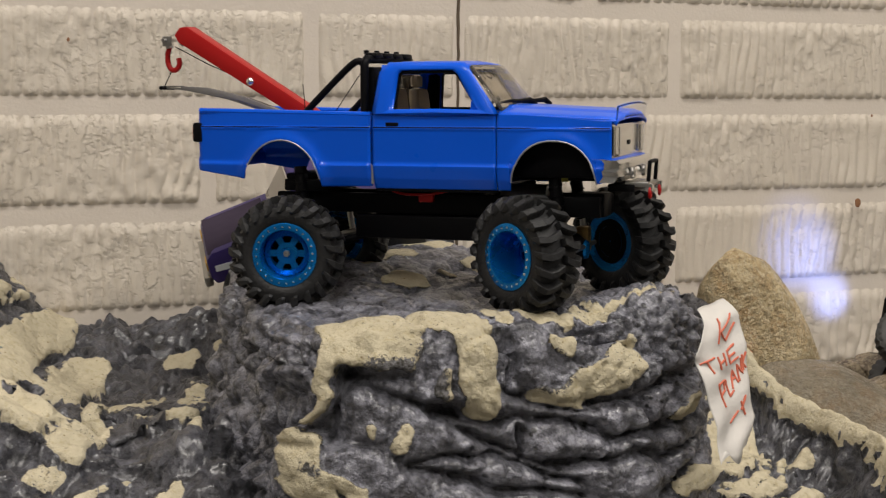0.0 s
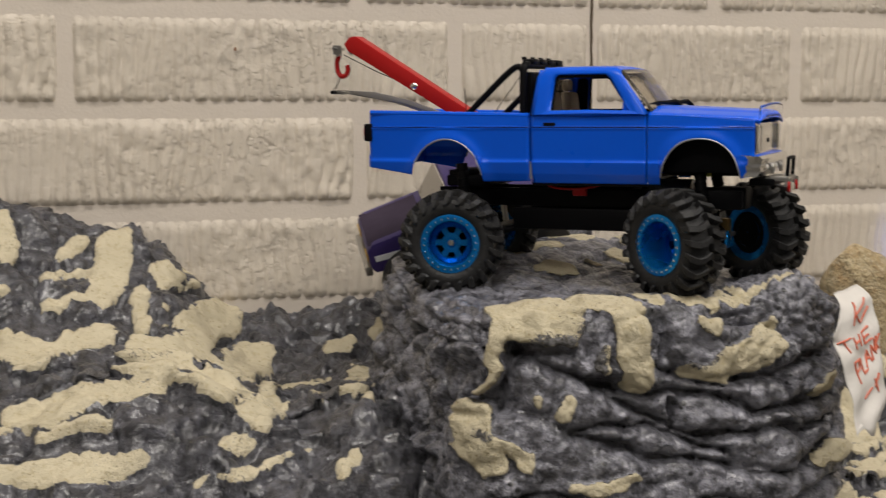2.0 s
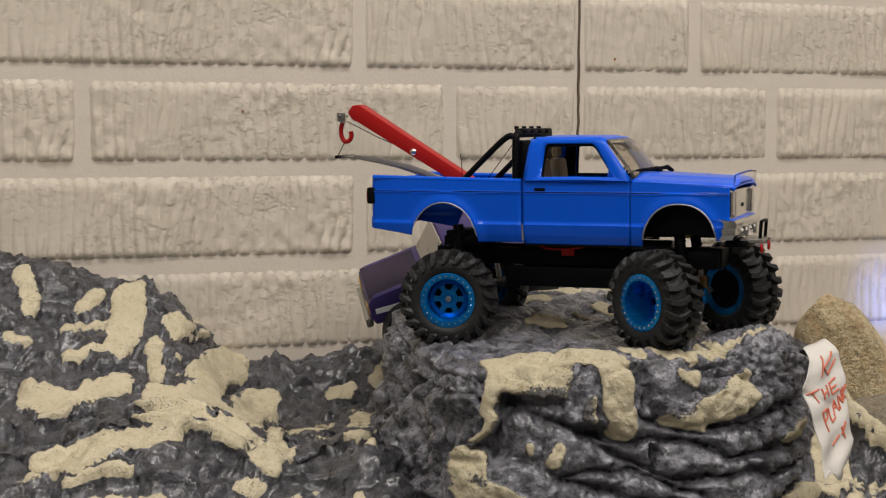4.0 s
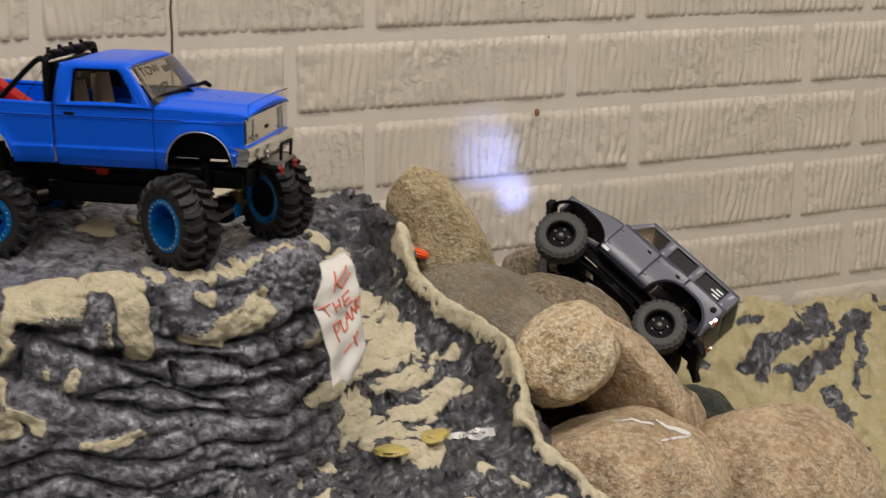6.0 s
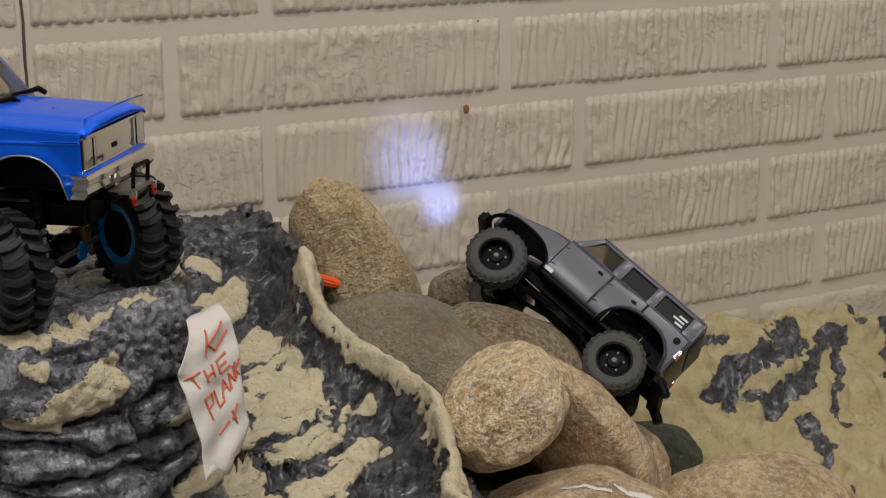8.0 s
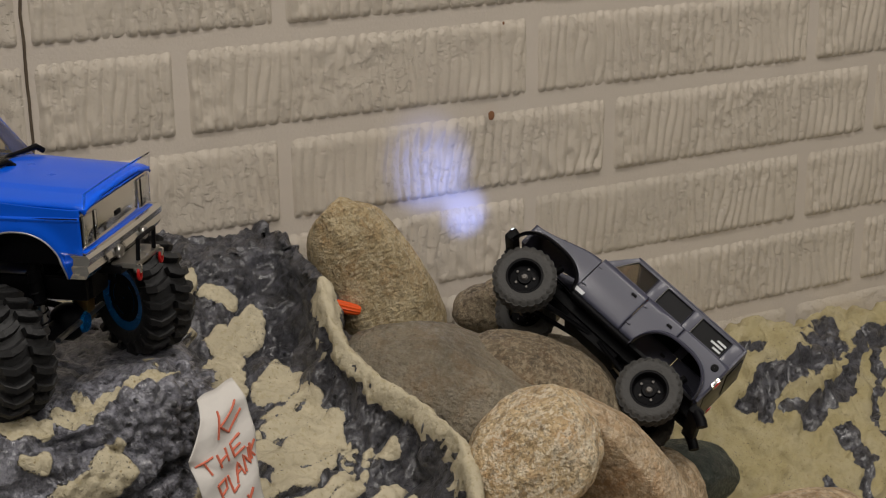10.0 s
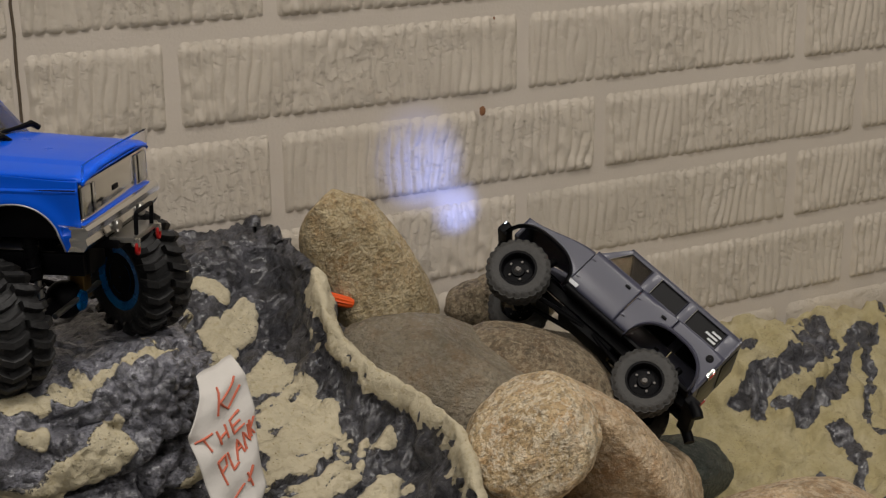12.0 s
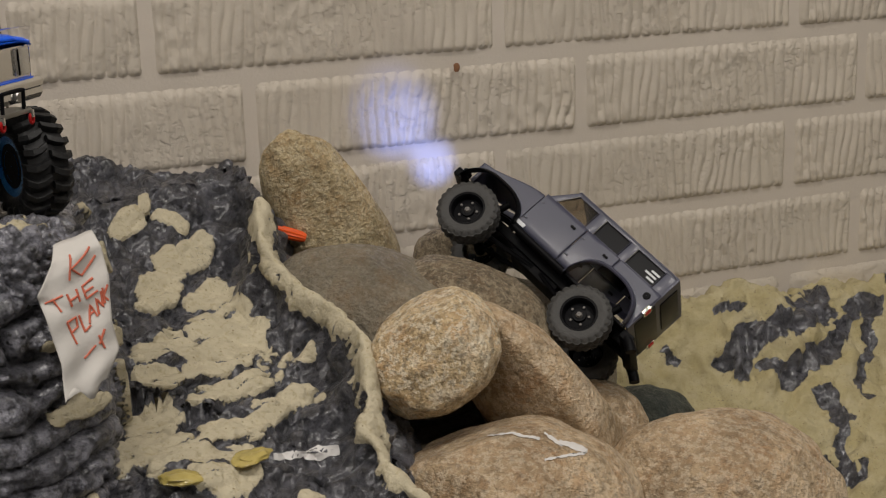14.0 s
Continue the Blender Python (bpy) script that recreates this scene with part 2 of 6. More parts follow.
# ---------------- small builders ----------------
def part(name, bm, material, parent=None, label="", smooth=True):
    """One mesh object out of a bmesh, under a thing or under a part."""
    bmesh.ops.recalc_face_normals(bm, faces=bm.faces)
    data = bpy.data.meshes.new(name)
    for face in bm.faces:
        face.smooth = smooth
    bm.to_mesh(data)
    bm.free()
    if smooth:
        data.set_sharp_from_angle(angle=radians(38))
    data.materials.append(material)
    ob = new(name, data)
    if parent is not None:
        ob.parent = parent
    if label:
        ob["label"] = label
    return ob


def thing(name, m, label, category, group="", kind=""):
    ob = new(name)
    ob.empty_display_size = 0.02
    ob.matrix_world = m
    return tagged(ob, label, category, group, kind)


def box(x0, y0, z0, x1, y1, z1, bevel=0.0, segments=2):
    bm = bmesh.new()
    bmesh.ops.create_cube(bm, size=1)
    for v in bm.verts:
        v.co = Vector((x0 + (v.co.x + 0.5) * (x1 - x0), y0 + (v.co.y + 0.5) * (y1 - y0), z0 + (v.co.z + 0.5) * (z1 - z0)))
    if bevel:
        bmesh.ops.bevel(bm, geom=bm.edges[:], offset=bevel, segments=segments, affect="EDGES", profile=0.6)
    return bm


def prism(outline, y0, y1, bevel=0.0, segments=2):
    """A plate: an outline in x and z, from y0 to y1."""
    bm = bmesh.new()
    face = bm.faces.new([bm.verts.new((x, y0, z)) for x, z in outline])
    extra = bmesh.ops.extrude_face_region(bm, geom=[face])["geom"]
    for v in extra:
        if isinstance(v, bmesh.types.BMVert):
            v.co.y = y1
    if bevel:
        bmesh.ops.bevel(bm, geom=bm.edges[:], offset=bevel, segments=segments, affect="EDGES", profile=0.6)
    return bm


def rod(points, radius, sides=10, closed=False, into=None):
    """A round bar along points; radius may be one number or one a point."""
    bm = into or bmesh.new()
    pts = [Vector(p) for p in points]
    n = len(pts)
    rads = radius if isinstance(radius, (list, tuple)) else [radius] * n
    rings, side = [], None
    for i, p in enumerate(pts):
        a = pts[(i - 1) % n] if closed or i else p
        b = pts[(i + 1) % n] if closed or i < n - 1 else p
        t = (b - a).normalized()
        if side is None:
            side = t.orthogonal().normalized()
        side = (side - t * side.dot(t)).normalized()
        up = t.cross(side)
        rings.append([bm.verts.new(p + (side * math.cos(k * math.tau / sides) + up * math.sin(k * math.tau / sides)) * rads[i]) for k in range(sides)])
    for i in range(n if closed else n - 1):
        a, b = rings[i], rings[(i + 1) % n]
        for k in range(sides):
            bm.faces.new((a[k], a[(k + 1) % sides], b[(k + 1) % sides], b[k]))
    if not closed:
        bm.faces.new(rings[0])
        bm.faces.new(rings[-1])
    return bm


def spun(profile, sides=48, into=None, axis="y"):
    """A turned form: profile of (radius, along), closed round the axis."""
    bm = into or bmesh.new()
    rings = []
    for r, a in profile:
        ring = []
        for k in range(sides):
            c, s = math.cos(k * math.tau / sides) * r, math.sin(k * math.tau / sides) * r
            ring.append(bm.verts.new((c, a, s) if axis == "y" else (c, s, a)))
        rings.append(ring)
    for a, b in zip(rings, rings[1:]):
        for k in range(sides):
            bm.faces.new((a[k], a[(k + 1) % sides], b[(k + 1) % sides], b[k]))
    return bm


def curve_through(points, steps=8):
    """A smooth line through points."""
    pts = [Vector(p) for p in points]
    out = []
    for i in range(len(pts) - 1):
        a, b, c, d = pts[max(i - 1, 0)], pts[i], pts[i + 1], pts[min(i + 2, len(pts) - 1)]
        for k in range(steps):
            t = k / steps
            out.append(0.5 * (2 * b + (c - a) * t + (2 * a - 5 * b + 4 * c - d) * t * t + (3 * b - a - 3 * c + d) * t ** 3))
    return out + [pts[-1]]


def sheet(nu, nv, place):
    """A grid surface; place(i / nu, j / nv) gives each point."""
    bm = bmesh.new()
    grid = [[bm.verts.new(place(i / nu, j / nv)) for j in range(nv + 1)] for i in range(nu + 1)]
    for i in range(nu):
        for j in range(nv):
            bm.faces.new((grid[i][j], grid[i + 1][j], grid[i + 1][j + 1], grid[i][j + 1]))
    return bm


def thick(ob, metres, offset=-1.0):
    mod = ob.modifiers.new("thickness", "SOLIDIFY")
    mod.thickness, mod.offset = metres, offset
    return ob


# ---- smooth random fields on arrays of points ----
def hashed(ix, iy, iz, seed):
    h = (ix * 374761393 + iy * 668265263 + iz * 2147483647 + seed * 974634777) & 0xFFFFFFFF
    h = ((h ^ (h >> 13)) * 1274126177) & 0xFFFFFFFF
    h = ((h ^ (h >> 16)) * 2246822519) & 0xFFFFFFFF
    return ((h ^ (h >> 15)) & 0xFFFFFF) / 0xFFFFFF


def value_noise(p, scale, seed=0):
    q = p * scale
    c = np.floor(q).astype(np.int64)
    t = q - c
    t = t * t * t * (t * (t * 6 - 15) + 10)
    total = np.zeros(len(p))
    for dx, dy, dz in itertools.product((0, 1), repeat=3):
        w = (t[:, 0] if dx else 1 - t[:, 0]) * (t[:, 1] if dy else 1 - t[:, 1]) * (t[:, 2] if dz else 1 - t[:, 2])
        total += w * hashed(c[:, 0] + dx, c[:, 1] + dy, c[:, 2] + dz, seed)
    return total * 2 - 1


def fractal(p, scale, octaves=4, seed=0, gain=0.5):
    total, size = np.zeros(len(p)), 1.0
    for k in range(octaves):
        total += value_noise(p, scale * 2 ** k, seed + k) * size
        size *= gain
    return total


def cell_noise(p, scale, seed=0):
    """Distances to the nearest and second nearest of scattered points, in cells."""
    q = p * scale
    c = np.floor(q).astype(np.int64)
    one = np.full(len(p), 9.0)
    two = np.full(len(p), 9.0)
    for d in itertools.product((-1, 0, 1), repeat=3):
        k = c + np.array(d)
        pts = k + np.stack([hashed(k[:, 0], k[:, 1], k[:, 2], seed + s) for s in (11, 23, 37)], 1)
        dist = np.sqrt(((q - pts) ** 2).sum(1))
        two = np.where(dist < one, one, np.minimum(two, dist))
        one = np.minimum(one, dist)
    return one, two


def smooth_step(a, b, x):
    t = np.clip((x - a) / (b - a), 0, 1)
    return t * t * (3 - 2 * t)


def grid_mesh(name, points, nu, nv, material, fields=None, wrap=False):
    """A mesh from an array of nu x nv points, with float fields on its corners."""
    data = bpy.data.meshes.new(name)
    i, j = np.meshgrid(np.arange(nu if wrap else nu - 1), np.arange(nv - 1), indexing="ij")
    a, b = i * nv + j, ((i + 1) % nu) * nv + j
    quads = np.stack([a, b, b + 1, a + 1], -1).reshape(-1, 4)
    data.vertices.add(len(points))
    data.vertices.foreach_set("co", points.astype(np.float32).ravel())
    data.loops.add(quads.size)
    data.loops.foreach_set("vertex_index", quads.ravel().astype(np.int32))
    data.polygons.add(len(quads))
    data.polygons.foreach_set("loop_start", np.arange(0, quads.size, 4, dtype=np.int32))
    data.update(calc_edges=True)
    data.polygons.foreach_set("use_smooth", np.ones(len(quads), dtype=bool))
    for key, values in (fields or {}).items():
        data.attributes.new(key, "FLOAT", "POINT").data.foreach_set("value", values.astype(np.float32))
    data.materials.append(material)
    data.validate()
    return new(name, data)


def normals_of(points, nu, nv):
    g = points.reshape(nu, nv, 3)
    n = np.cross(np.gradient(g, axis=0), np.gradient(g, axis=1))
    n /= np.maximum(np.linalg.norm(n, axis=2, keepdims=True), 1e-9)
    return n.reshape(-1, 3)

# ---------------- the room ----------------
def slab(name, x0, y0, z0, x1, y1, z1, material, label, category):
    return tagged(part(name, box(x0, y0, z0, x1, y1, z1), material, smooth=False), label, category, kind="structure")


slab("floor", -3, -4, -0.1, 3, 0.2, 0.0, FLOOR, "plain grey floor of the room", "floor")
slab("wall_south", -3, -4.12, 0, 3, -4, 2.7, WHITE_WALL, "plain painted wall of the room", "wall")
slab("wall_west", -3.12, -4, 0, -3, 0.2, 2.7, WHITE_WALL, "plain painted wall of the room", "wall")
slab("wall_east", 3, -4, 0, 3.12, 0.2, 2.7, WHITE_WALL, "plain painted wall of the room", "wall")
slab("ceiling", -3.12, -4.12, 2.7, 3.12, 0.2, 2.8, CEILING, "plain white ceiling of the room", "ceiling")


# ---------------- painted foam rocks ----------------
def lumps(p, seed, size=1.0):
    """Swollen foam: rounded lobes with creases between them."""
    q = p + 0.012 * np.stack([fractal(p, 28, 2, seed + k) for k in (1, 2, 3)], 1)
    one, two = cell_noise(q, 22 / size, seed)
    lobes = np.sqrt(np.clip(two - one, 0, 1)) * 0.016 * size
    one, two = cell_noise(q, 55 / size, seed + 5)
    mid = np.sqrt(np.clip(two - one, 0, 1)) * 0.0080 * size
    one, two = cell_noise(q + 0.004 * np.stack([fractal(p, 90, 2, seed + k) for k in (4, 5, 6)], 1), 120 / size, seed + 15)
    return lobes + mid + np.sqrt(np.clip(two - one, 0, 1)) * 0.0034 * size - 0.004 * size + 0.0030 * fractal(p, 70, 4, seed + 9) - 0.013 * size


def islands(p, scale, seed, low=0.30, warp=0.014):
    """Bare islands between painted creases: about 0 in the paint, 1 where bare."""
    q = p + warp * np.stack([fractal(p, 18, 3, seed + k) for k in (1, 2, 3)], 1)
    one, two = cell_noise(q, scale, seed)
    return smooth_step(low - 0.18, low + 0.18, two - one)


def capsules(points, rows, spread):
    """How far inside the nearest of some strips (x, z to x, z, radius) a point of the face lies."""
    best = np.full(len(points), -1.0)
    for x0, z0, x1, z1, r in rows:
        a, d = np.array([x0, z0]), np.array([x1 - x0, z1 - z0])
        q = points[:, [0, 2]] - a
        t = np.clip(q @ d / max(d @ d, 1e-9), 0, 1)
        best = np.maximum(best, (r - np.linalg.norm(q - t[:, None] * d, axis=1)) / spread)
    return best


def ground_height(x, y):
    """The foam landscape: a bank at the wall, gullies, and a chute falling to the front."""
    left = 0.310 + 0.032 * smooth_step(-0.11, -0.015, y) - 0.42 * np.clip(-0.30 - y, 0, 1) - 0.10 * np.clip(-0.26 - y, 0, 0.1)
    left = left + 0.078 * smooth_step(-0.325, -0.415, x) * np.exp(-((y + 0.05) / 0.14) ** 2)
    left = left + 0.030 * smooth_step(-0.42, -0.54, x) * np.exp(-((y + 0.05) / 0.12) ** 2)
    left = left + 0.026 * np.exp(-((x + 0.43) / 0.07) ** 2 - ((y + 0.29) / 0.07) ** 2)
    left = left + 0.022 * np.exp(-((x + 0.285) / 0.035) ** 2 - ((y + 0.33) / 0.05) ** 2)
    left = left + 0.030 * np.exp(-((x + 0.175) / 0.05) ** 2 - ((y + 0.07) / 0.07) ** 2)
    ledge = (y + 0.25 * x + 0.012 * np.sin(31 * x) + 0.006 * np.sin(83 * x + 1)) / 0.052
    ledge = ledge - np.floor(ledge)
    left = left + 0.016 * (smooth_step(0.0, 0.30, ledge) - ledge) * smooth_step(-0.17, -0.24, y)
    left = left - 0.020 * np.exp(-((x + 0.36 + 0.35 * (y + 0.22)) / 0.02) ** 2 - ((y + 0.24) / 0.08) ** 2)
    chute = 0.300 + 0.28 * (y + 0.10) - 0.28 * (x - 0.12) + 0.065 * smooth_step(-0.13, -0.01, y)
    shell = (y - 0.20 * x + 0.010 * np.sin(47 * x)) / 0.034
    shell = shell - np.floor(shell)
    chute = chute + 0.008 * (smooth_step(0.0, 0.35, shell) - shell) * smooth_step(-0.13, -0.18, y)
    chute = np.maximum(chute, 0.10)
    k = smooth_step(-0.16, 0.0, x)
    return left * (1 - k) + chute * k + 0.094 * np.exp(-(np.abs(x + 0.066) / 0.040) ** 3 - (np.abs(y + 0.112) / 0.042) ** 3)


def terrain(name, x0, x1, y0, y1, step, height, bare_rule, seed, label, keep=0.30, material=None):
    nu, nv = int((x1 - x0) / step) + 1, int((y1 - y0) / step) + 1
    x, y = np.meshgrid(np.linspace(x0, x1, nu), np.linspace(y0, y1, nv), indexing="ij")
    p = np.stack([x.ravel(), y.ravel(), height(x, y).ravel()], 1)
    normal = normals_of(p, nu, nv)
    bare = bare_rule(p)
    high = lumps(p, seed)
    flat = smooth_step(0.35, 0.6, bare)
    p = p + normal * (high * (1 - flat) + flat * (0.0014 + keep * high + 0.0012 * fractal(p, 50, 3, seed + 40)))[:, None]
    p[:, 1] = np.minimum(p[:, 1], -0.002)
    ob = grid_mesh(name, p, nu, nv, material or FOAM, {"bare": bare, "mist": 0.08 + 0.30 * fractal(p, 14, 2, seed + 60)})
    return tagged(ob, label, "foam terrain", kind="structure")


def seen_flat(p, right, up):
    """Places laid flat on an upright plane that faces along the cross of right and up, for strips of paint."""
    return np.stack([p @ np.array(right), np.zeros(len(p)), p @ np.array(up)], 1)


def patched(p, rows, right, up, spread, seed, rag=0.0045, grow=0.0):
    """About 1 inside the strips and 0 well outside, with a ragged edge."""
    q = seen_flat(p, right, up) + rag * np.stack([fractal(p, 48, 3, seed + k) for k in (1, 2, 3)], 1)
    return 0.5 + 0.5 * np.clip(capsules(q, rows, spread) + grow, -1, 1)


# bare patches of the slope, in the plane of SLOPE_RIGHT and SLOPE_UP (along, up, along, up, radius)
SLOPE_RIGHT, SLOPE_UP = (0.9576, -0.2882, 0.0027), (0.0275, 0.1005, 0.9946)
HILL_PATCHES = [
    (-0.477, 0.405, -0.463, 0.376, 0.010), (-0.421, 0.387, -0.427, 0.376, 0.009), (-0.396, 0.383, -0.391, 0.352, 0.016), (-0.433, 0.361, -0.408, 0.363, 0.006),
    (-0.427, 0.344, -0.384, 0.348, 0.007), (-0.360, 0.367, -0.347, 0.355, 0.008), (-0.366, 0.348, -0.358, 0.330, 0.009), (-0.340, 0.351, -0.334, 0.352, 0.005),
    (-0.346, 0.338, -0.344, 0.337, 0.005), (-0.335, 0.329, -0.334, 0.329, 0.005), (-0.343, 0.325, -0.343, 0.324, 0.004), (-0.324, 0.328, -0.313, 0.319, 0.015),
    (-0.292, 0.296, -0.281, 0.292, 0.013), (-0.227, 0.300, -0.211, 0.304, 0.008), (-0.190, 0.316, -0.172, 0.332, 0.010), (-0.247, 0.340, -0.239, 0.348, 0.004),
    (-0.471, 0.356, -0.458, 0.352, 0.007)]
SLOPE_PATCHES = [
    (-0.442, 0.315, -0.415, 0.308, 0.012), (-0.406, 0.317, -0.381, 0.320, 0.011), (-0.355, 0.313, -0.319, 0.305, 0.011), (-0.319, 0.305, -0.281, 0.285, 0.006),
    (-0.272, 0.282, -0.223, 0.283, 0.003), (-0.410, 0.275, -0.366, 0.287, 0.010), (-0.368, 0.289, -0.319, 0.291, 0.008), (-0.387, 0.269, -0.348, 0.273, 0.007),
    (-0.404, 0.246, -0.325, 0.250, 0.009), (-0.425, 0.263, -0.407, 0.269, 0.005), (-0.262, 0.277, -0.252, 0.268, 0.009), (-0.272, 0.288, -0.257, 0.275, 0.004),
    (-0.273, 0.260, -0.262, 0.256, 0.008), (-0.287, 0.238, -0.259, 0.242, 0.006), (-0.259, 0.242, -0.223, 0.249, 0.004), (-0.200, 0.242, -0.192, 0.248, 0.007),
    (-0.220, 0.273, -0.223, 0.285, 0.003), (-0.207, 0.285, -0.185, 0.285, 0.005)]


def left_bare(p):
    spots = islands(p, 21, 3, 0.29)
    flow = islands(p * np.array([0.55, 1.25, 1.0]) + np.array([0, 0.30, 0]) * p[:, [0]], 15.5, 8, 0.22, 0.022)
    k = smooth_step(-0.22, -0.17, p[:, 1])
    far = smooth_step(-0.48, -0.53, seen_flat(p, SLOPE_RIGHT, SLOPE_UP)[:, 0]) + smooth_step(-0.50, -0.54, p[:, 1])
    laid = patched(p, HILL_PATCHES + SLOPE_PATCHES, SLOPE_RIGHT, SLOPE_UP, 0.0030, 121, 0.0026, -0.75)
    laid = laid * (0.3 + 0.7 * islands(p * np.array([0.5, 1.3, 1.0]) + np.array([0, 0.30, 0]) * p[:, [0]], 20, 8, 0.045, 0.020))
    return np.maximum(laid, (spots * k + flow * (1 - k)) * np.clip(far, 0, 1))


terrain("foam_slope", -0.95, -0.045, -0.70, -0.002, 0.0026, ground_height, left_bare, 21,
        "dark grey painted foam slope with bare cream patches")

RIDGE = curve_through([(0.185, -0.05, 0.352), (0.174, -0.150, 0.350), (0.163, -0.200, 0.328), (0.178, -0.240, 0.298), (0.193, -0.268, 0.288),
                       (0.199, -0.330, 0.280), (0.187, -0.380, 0.256), (0.178, -0.402, 0.240), (0.190, -0.436, 0.214), (0.212, -0.466, 0.190),
                       (0.24, -0.53, 0.14)], 12)
RIDGE_XYZ = np.array([tuple(v) for v in RIDGE])


def ridge_side(x, y):
    """Signed way from the ridge line (positive towards the stones), and the height of the nearest point of it."""
    d = np.full(x.shape, 9.0)
    side, top = np.zeros(x.shape), np.zeros(x.shape)
    for a, b in zip(RIDGE_XYZ, RIDGE_XYZ[1:]):
        e = b[:2] - a[:2]
        t = np.clip(((x - a[0]) * e[0] + (y - a[1]) * e[1]) / (e @ e), 0, 1)
        dx, dy = x - a[0] - t * e[0], y - a[1] - t * e[1]
        dist = np.hypot(dx, dy)
        near = dist < d
        d = np.where(near, dist, d)
        side = np.where(near, np.sign(dx * -e[1] + dy * e[0]), side)
        top = np.where(near, a[2] + t * (b[2] - a[2]), top)
    return d * side, top


def chute_height(x, y):
    d, top = ridge_side(x, y)
    base = ground_height(x, y)
    lip = top * np.exp(-(d / 0.008) ** 4) + base * (1 - np.exp(-(d / 0.008) ** 4))
    inside = np.maximum(np.minimum(base, top - 0.004), base * 0.9)
    inner = np.where(-d < 0.045, inside + (top - inside) * np.exp(-(np.clip(-d, 0, 1) / 0.014) ** 2), inside)
    outer = top - 2.2 * np.clip(d - 0.006, 0, 0.12) - 0.006 * smooth_step(0.0, 0.01, d)
    return np.where(d > 0, outer, inner)


CHUTE_RIGHT, CHUTE_UP = (0.9067, -0.4206, -0.0309), (0.1431, 0.2381, 0.9606)
CHUTE_PATCHES = [
    (0.102, 0.299, 0.103, 0.300, 0.010), (0.109, 0.319, 0.109, 0.314, 0.005), (0.124, 0.310, 0.140, 0.299, 0.005), (0.152, 0.278, 0.155, 0.280, 0.013),
    (0.133, 0.274, 0.137, 0.267, 0.006), (0.143, 0.251, 0.147, 0.243, 0.014), (0.178, 0.241, 0.179, 0.242, 0.012), (0.194, 0.230, 0.206, 0.240, 0.013),
    (0.169, 0.213, 0.229, 0.218, 0.009), (0.192, 0.197, 0.263, 0.203, 0.010), (0.152, 0.203, 0.188, 0.201, 0.004), (0.160, 0.188, 0.186, 0.182, 0.005),
    (0.198, 0.177, 0.246, 0.185, 0.005), (0.174, 0.154, 0.181, 0.154, 0.014), (0.193, 0.141, 0.252, 0.162, 0.008), (0.246, 0.161, 0.281, 0.178, 0.009),
    (0.215, 0.147, 0.229, 0.136, 0.009), (0.242, 0.135, 0.245, 0.135, 0.013), (0.163, 0.137, 0.168, 0.136, 0.007), (0.287, 0.189, 0.290, 0.189, 0.004)]


def chute_bare(p):
    d, top = ridge_side(p[:, 0], p[:, 1])
    crest = smooth_step(0.0130, 0.0068, np.abs(d - 0.002) + 0.004 * fractal(p, 60, 2, 91) + 0.004 * fractal(p, 190, 2, 92)) * smooth_step(-0.13, -0.18, p[:, 1])
    shells = islands(p * np.array([0.50, 1.50, 0.3]) - np.array([0, 1, 0]) * (0.30 * p[:, [0]] + 3.5 * (p[:, [0]] - 0.06) ** 2), 24, 47, 0.07, 0.016)
    laid = patched(p, CHUTE_PATCHES, CHUTE_RIGHT, CHUTE_UP, 0.0036, 141, 0.0034, 0.40)
    front = smooth_step(-0.40, -0.44, p[:, 1])
    inner = np.maximum(laid * (0.25 + 0.75 * np.maximum(shells, smooth_step(-0.20, -0.16, p[:, 1]))), front * islands(p, 20, 33, 0.27))
    # dark skin kept along the kerb's inner side, colouring in its shadow
    past_kerb_shade = smooth_step(0.010, 0.024, np.abs(d) + 0.008 * fractal(p, 40, 2, 71))
    return np.maximum(crest, inner * past_kerb_shade * (d < 0))


terrain("foam_chute", -0.06, 0.34, -0.66, -0.002, 0.0017, chute_height, chute_bare, 51,
        "painted foam chute with a cream-edged kerb and peeling patches")


def right_height(x, y):
    high = 0.076 + 0.075 * smooth_step(-0.16, -0.03, y) - 0.35 * np.clip(-0.14 - y, 0, 1)
    high = high + 0.035 * np.exp(-((x - 0.76) / 0.10) ** 2 - ((y + 0.06) / 0.06) ** 2) - 0.05 * smooth_step(0.82, 1.1, x)
    spot = np.stack([np.ravel(x), np.ravel(y), 0 * np.ravel(x)], 1)
    swell = (0.016 * fractal(spot, 11, 3, 87)).reshape(np.shape(x))
    return np.maximum(high + 0.02 * np.sin(x * 23 + y * 17) + swell, 0.004)


# dark strips on the bank, in the plane of CHUTE_RIGHT and CHUTE_UP
BANK_DARK = [
    (0.627, 0.238, 0.650, 0.235, 0.004), (0.649, 0.198, 0.754, 0.237, 0.008), (0.642, 0.185, 0.648, 0.182, 0.011), (0.690, 0.226, 0.748, 0.250, 0.006),
    (0.776, 0.244, 0.810, 0.245, 0.005), (0.730, 0.186, 0.795, 0.241, 0.008), (0.776, 0.165, 0.813, 0.236, 0.005), (0.672, 0.175, 0.741, 0.185, 0.006),
    (0.699, 0.175, 0.704, 0.173, 0.009), (0.739, 0.148, 0.741, 0.133, 0.010), (0.742, 0.119, 0.730, 0.087, 0.004), (0.728, 0.081, 0.754, 0.089, 0.003),
    (0.706, 0.105, 0.720, 0.091, 0.004), (0.578, 0.185, 0.582, 0.185, 0.005)]


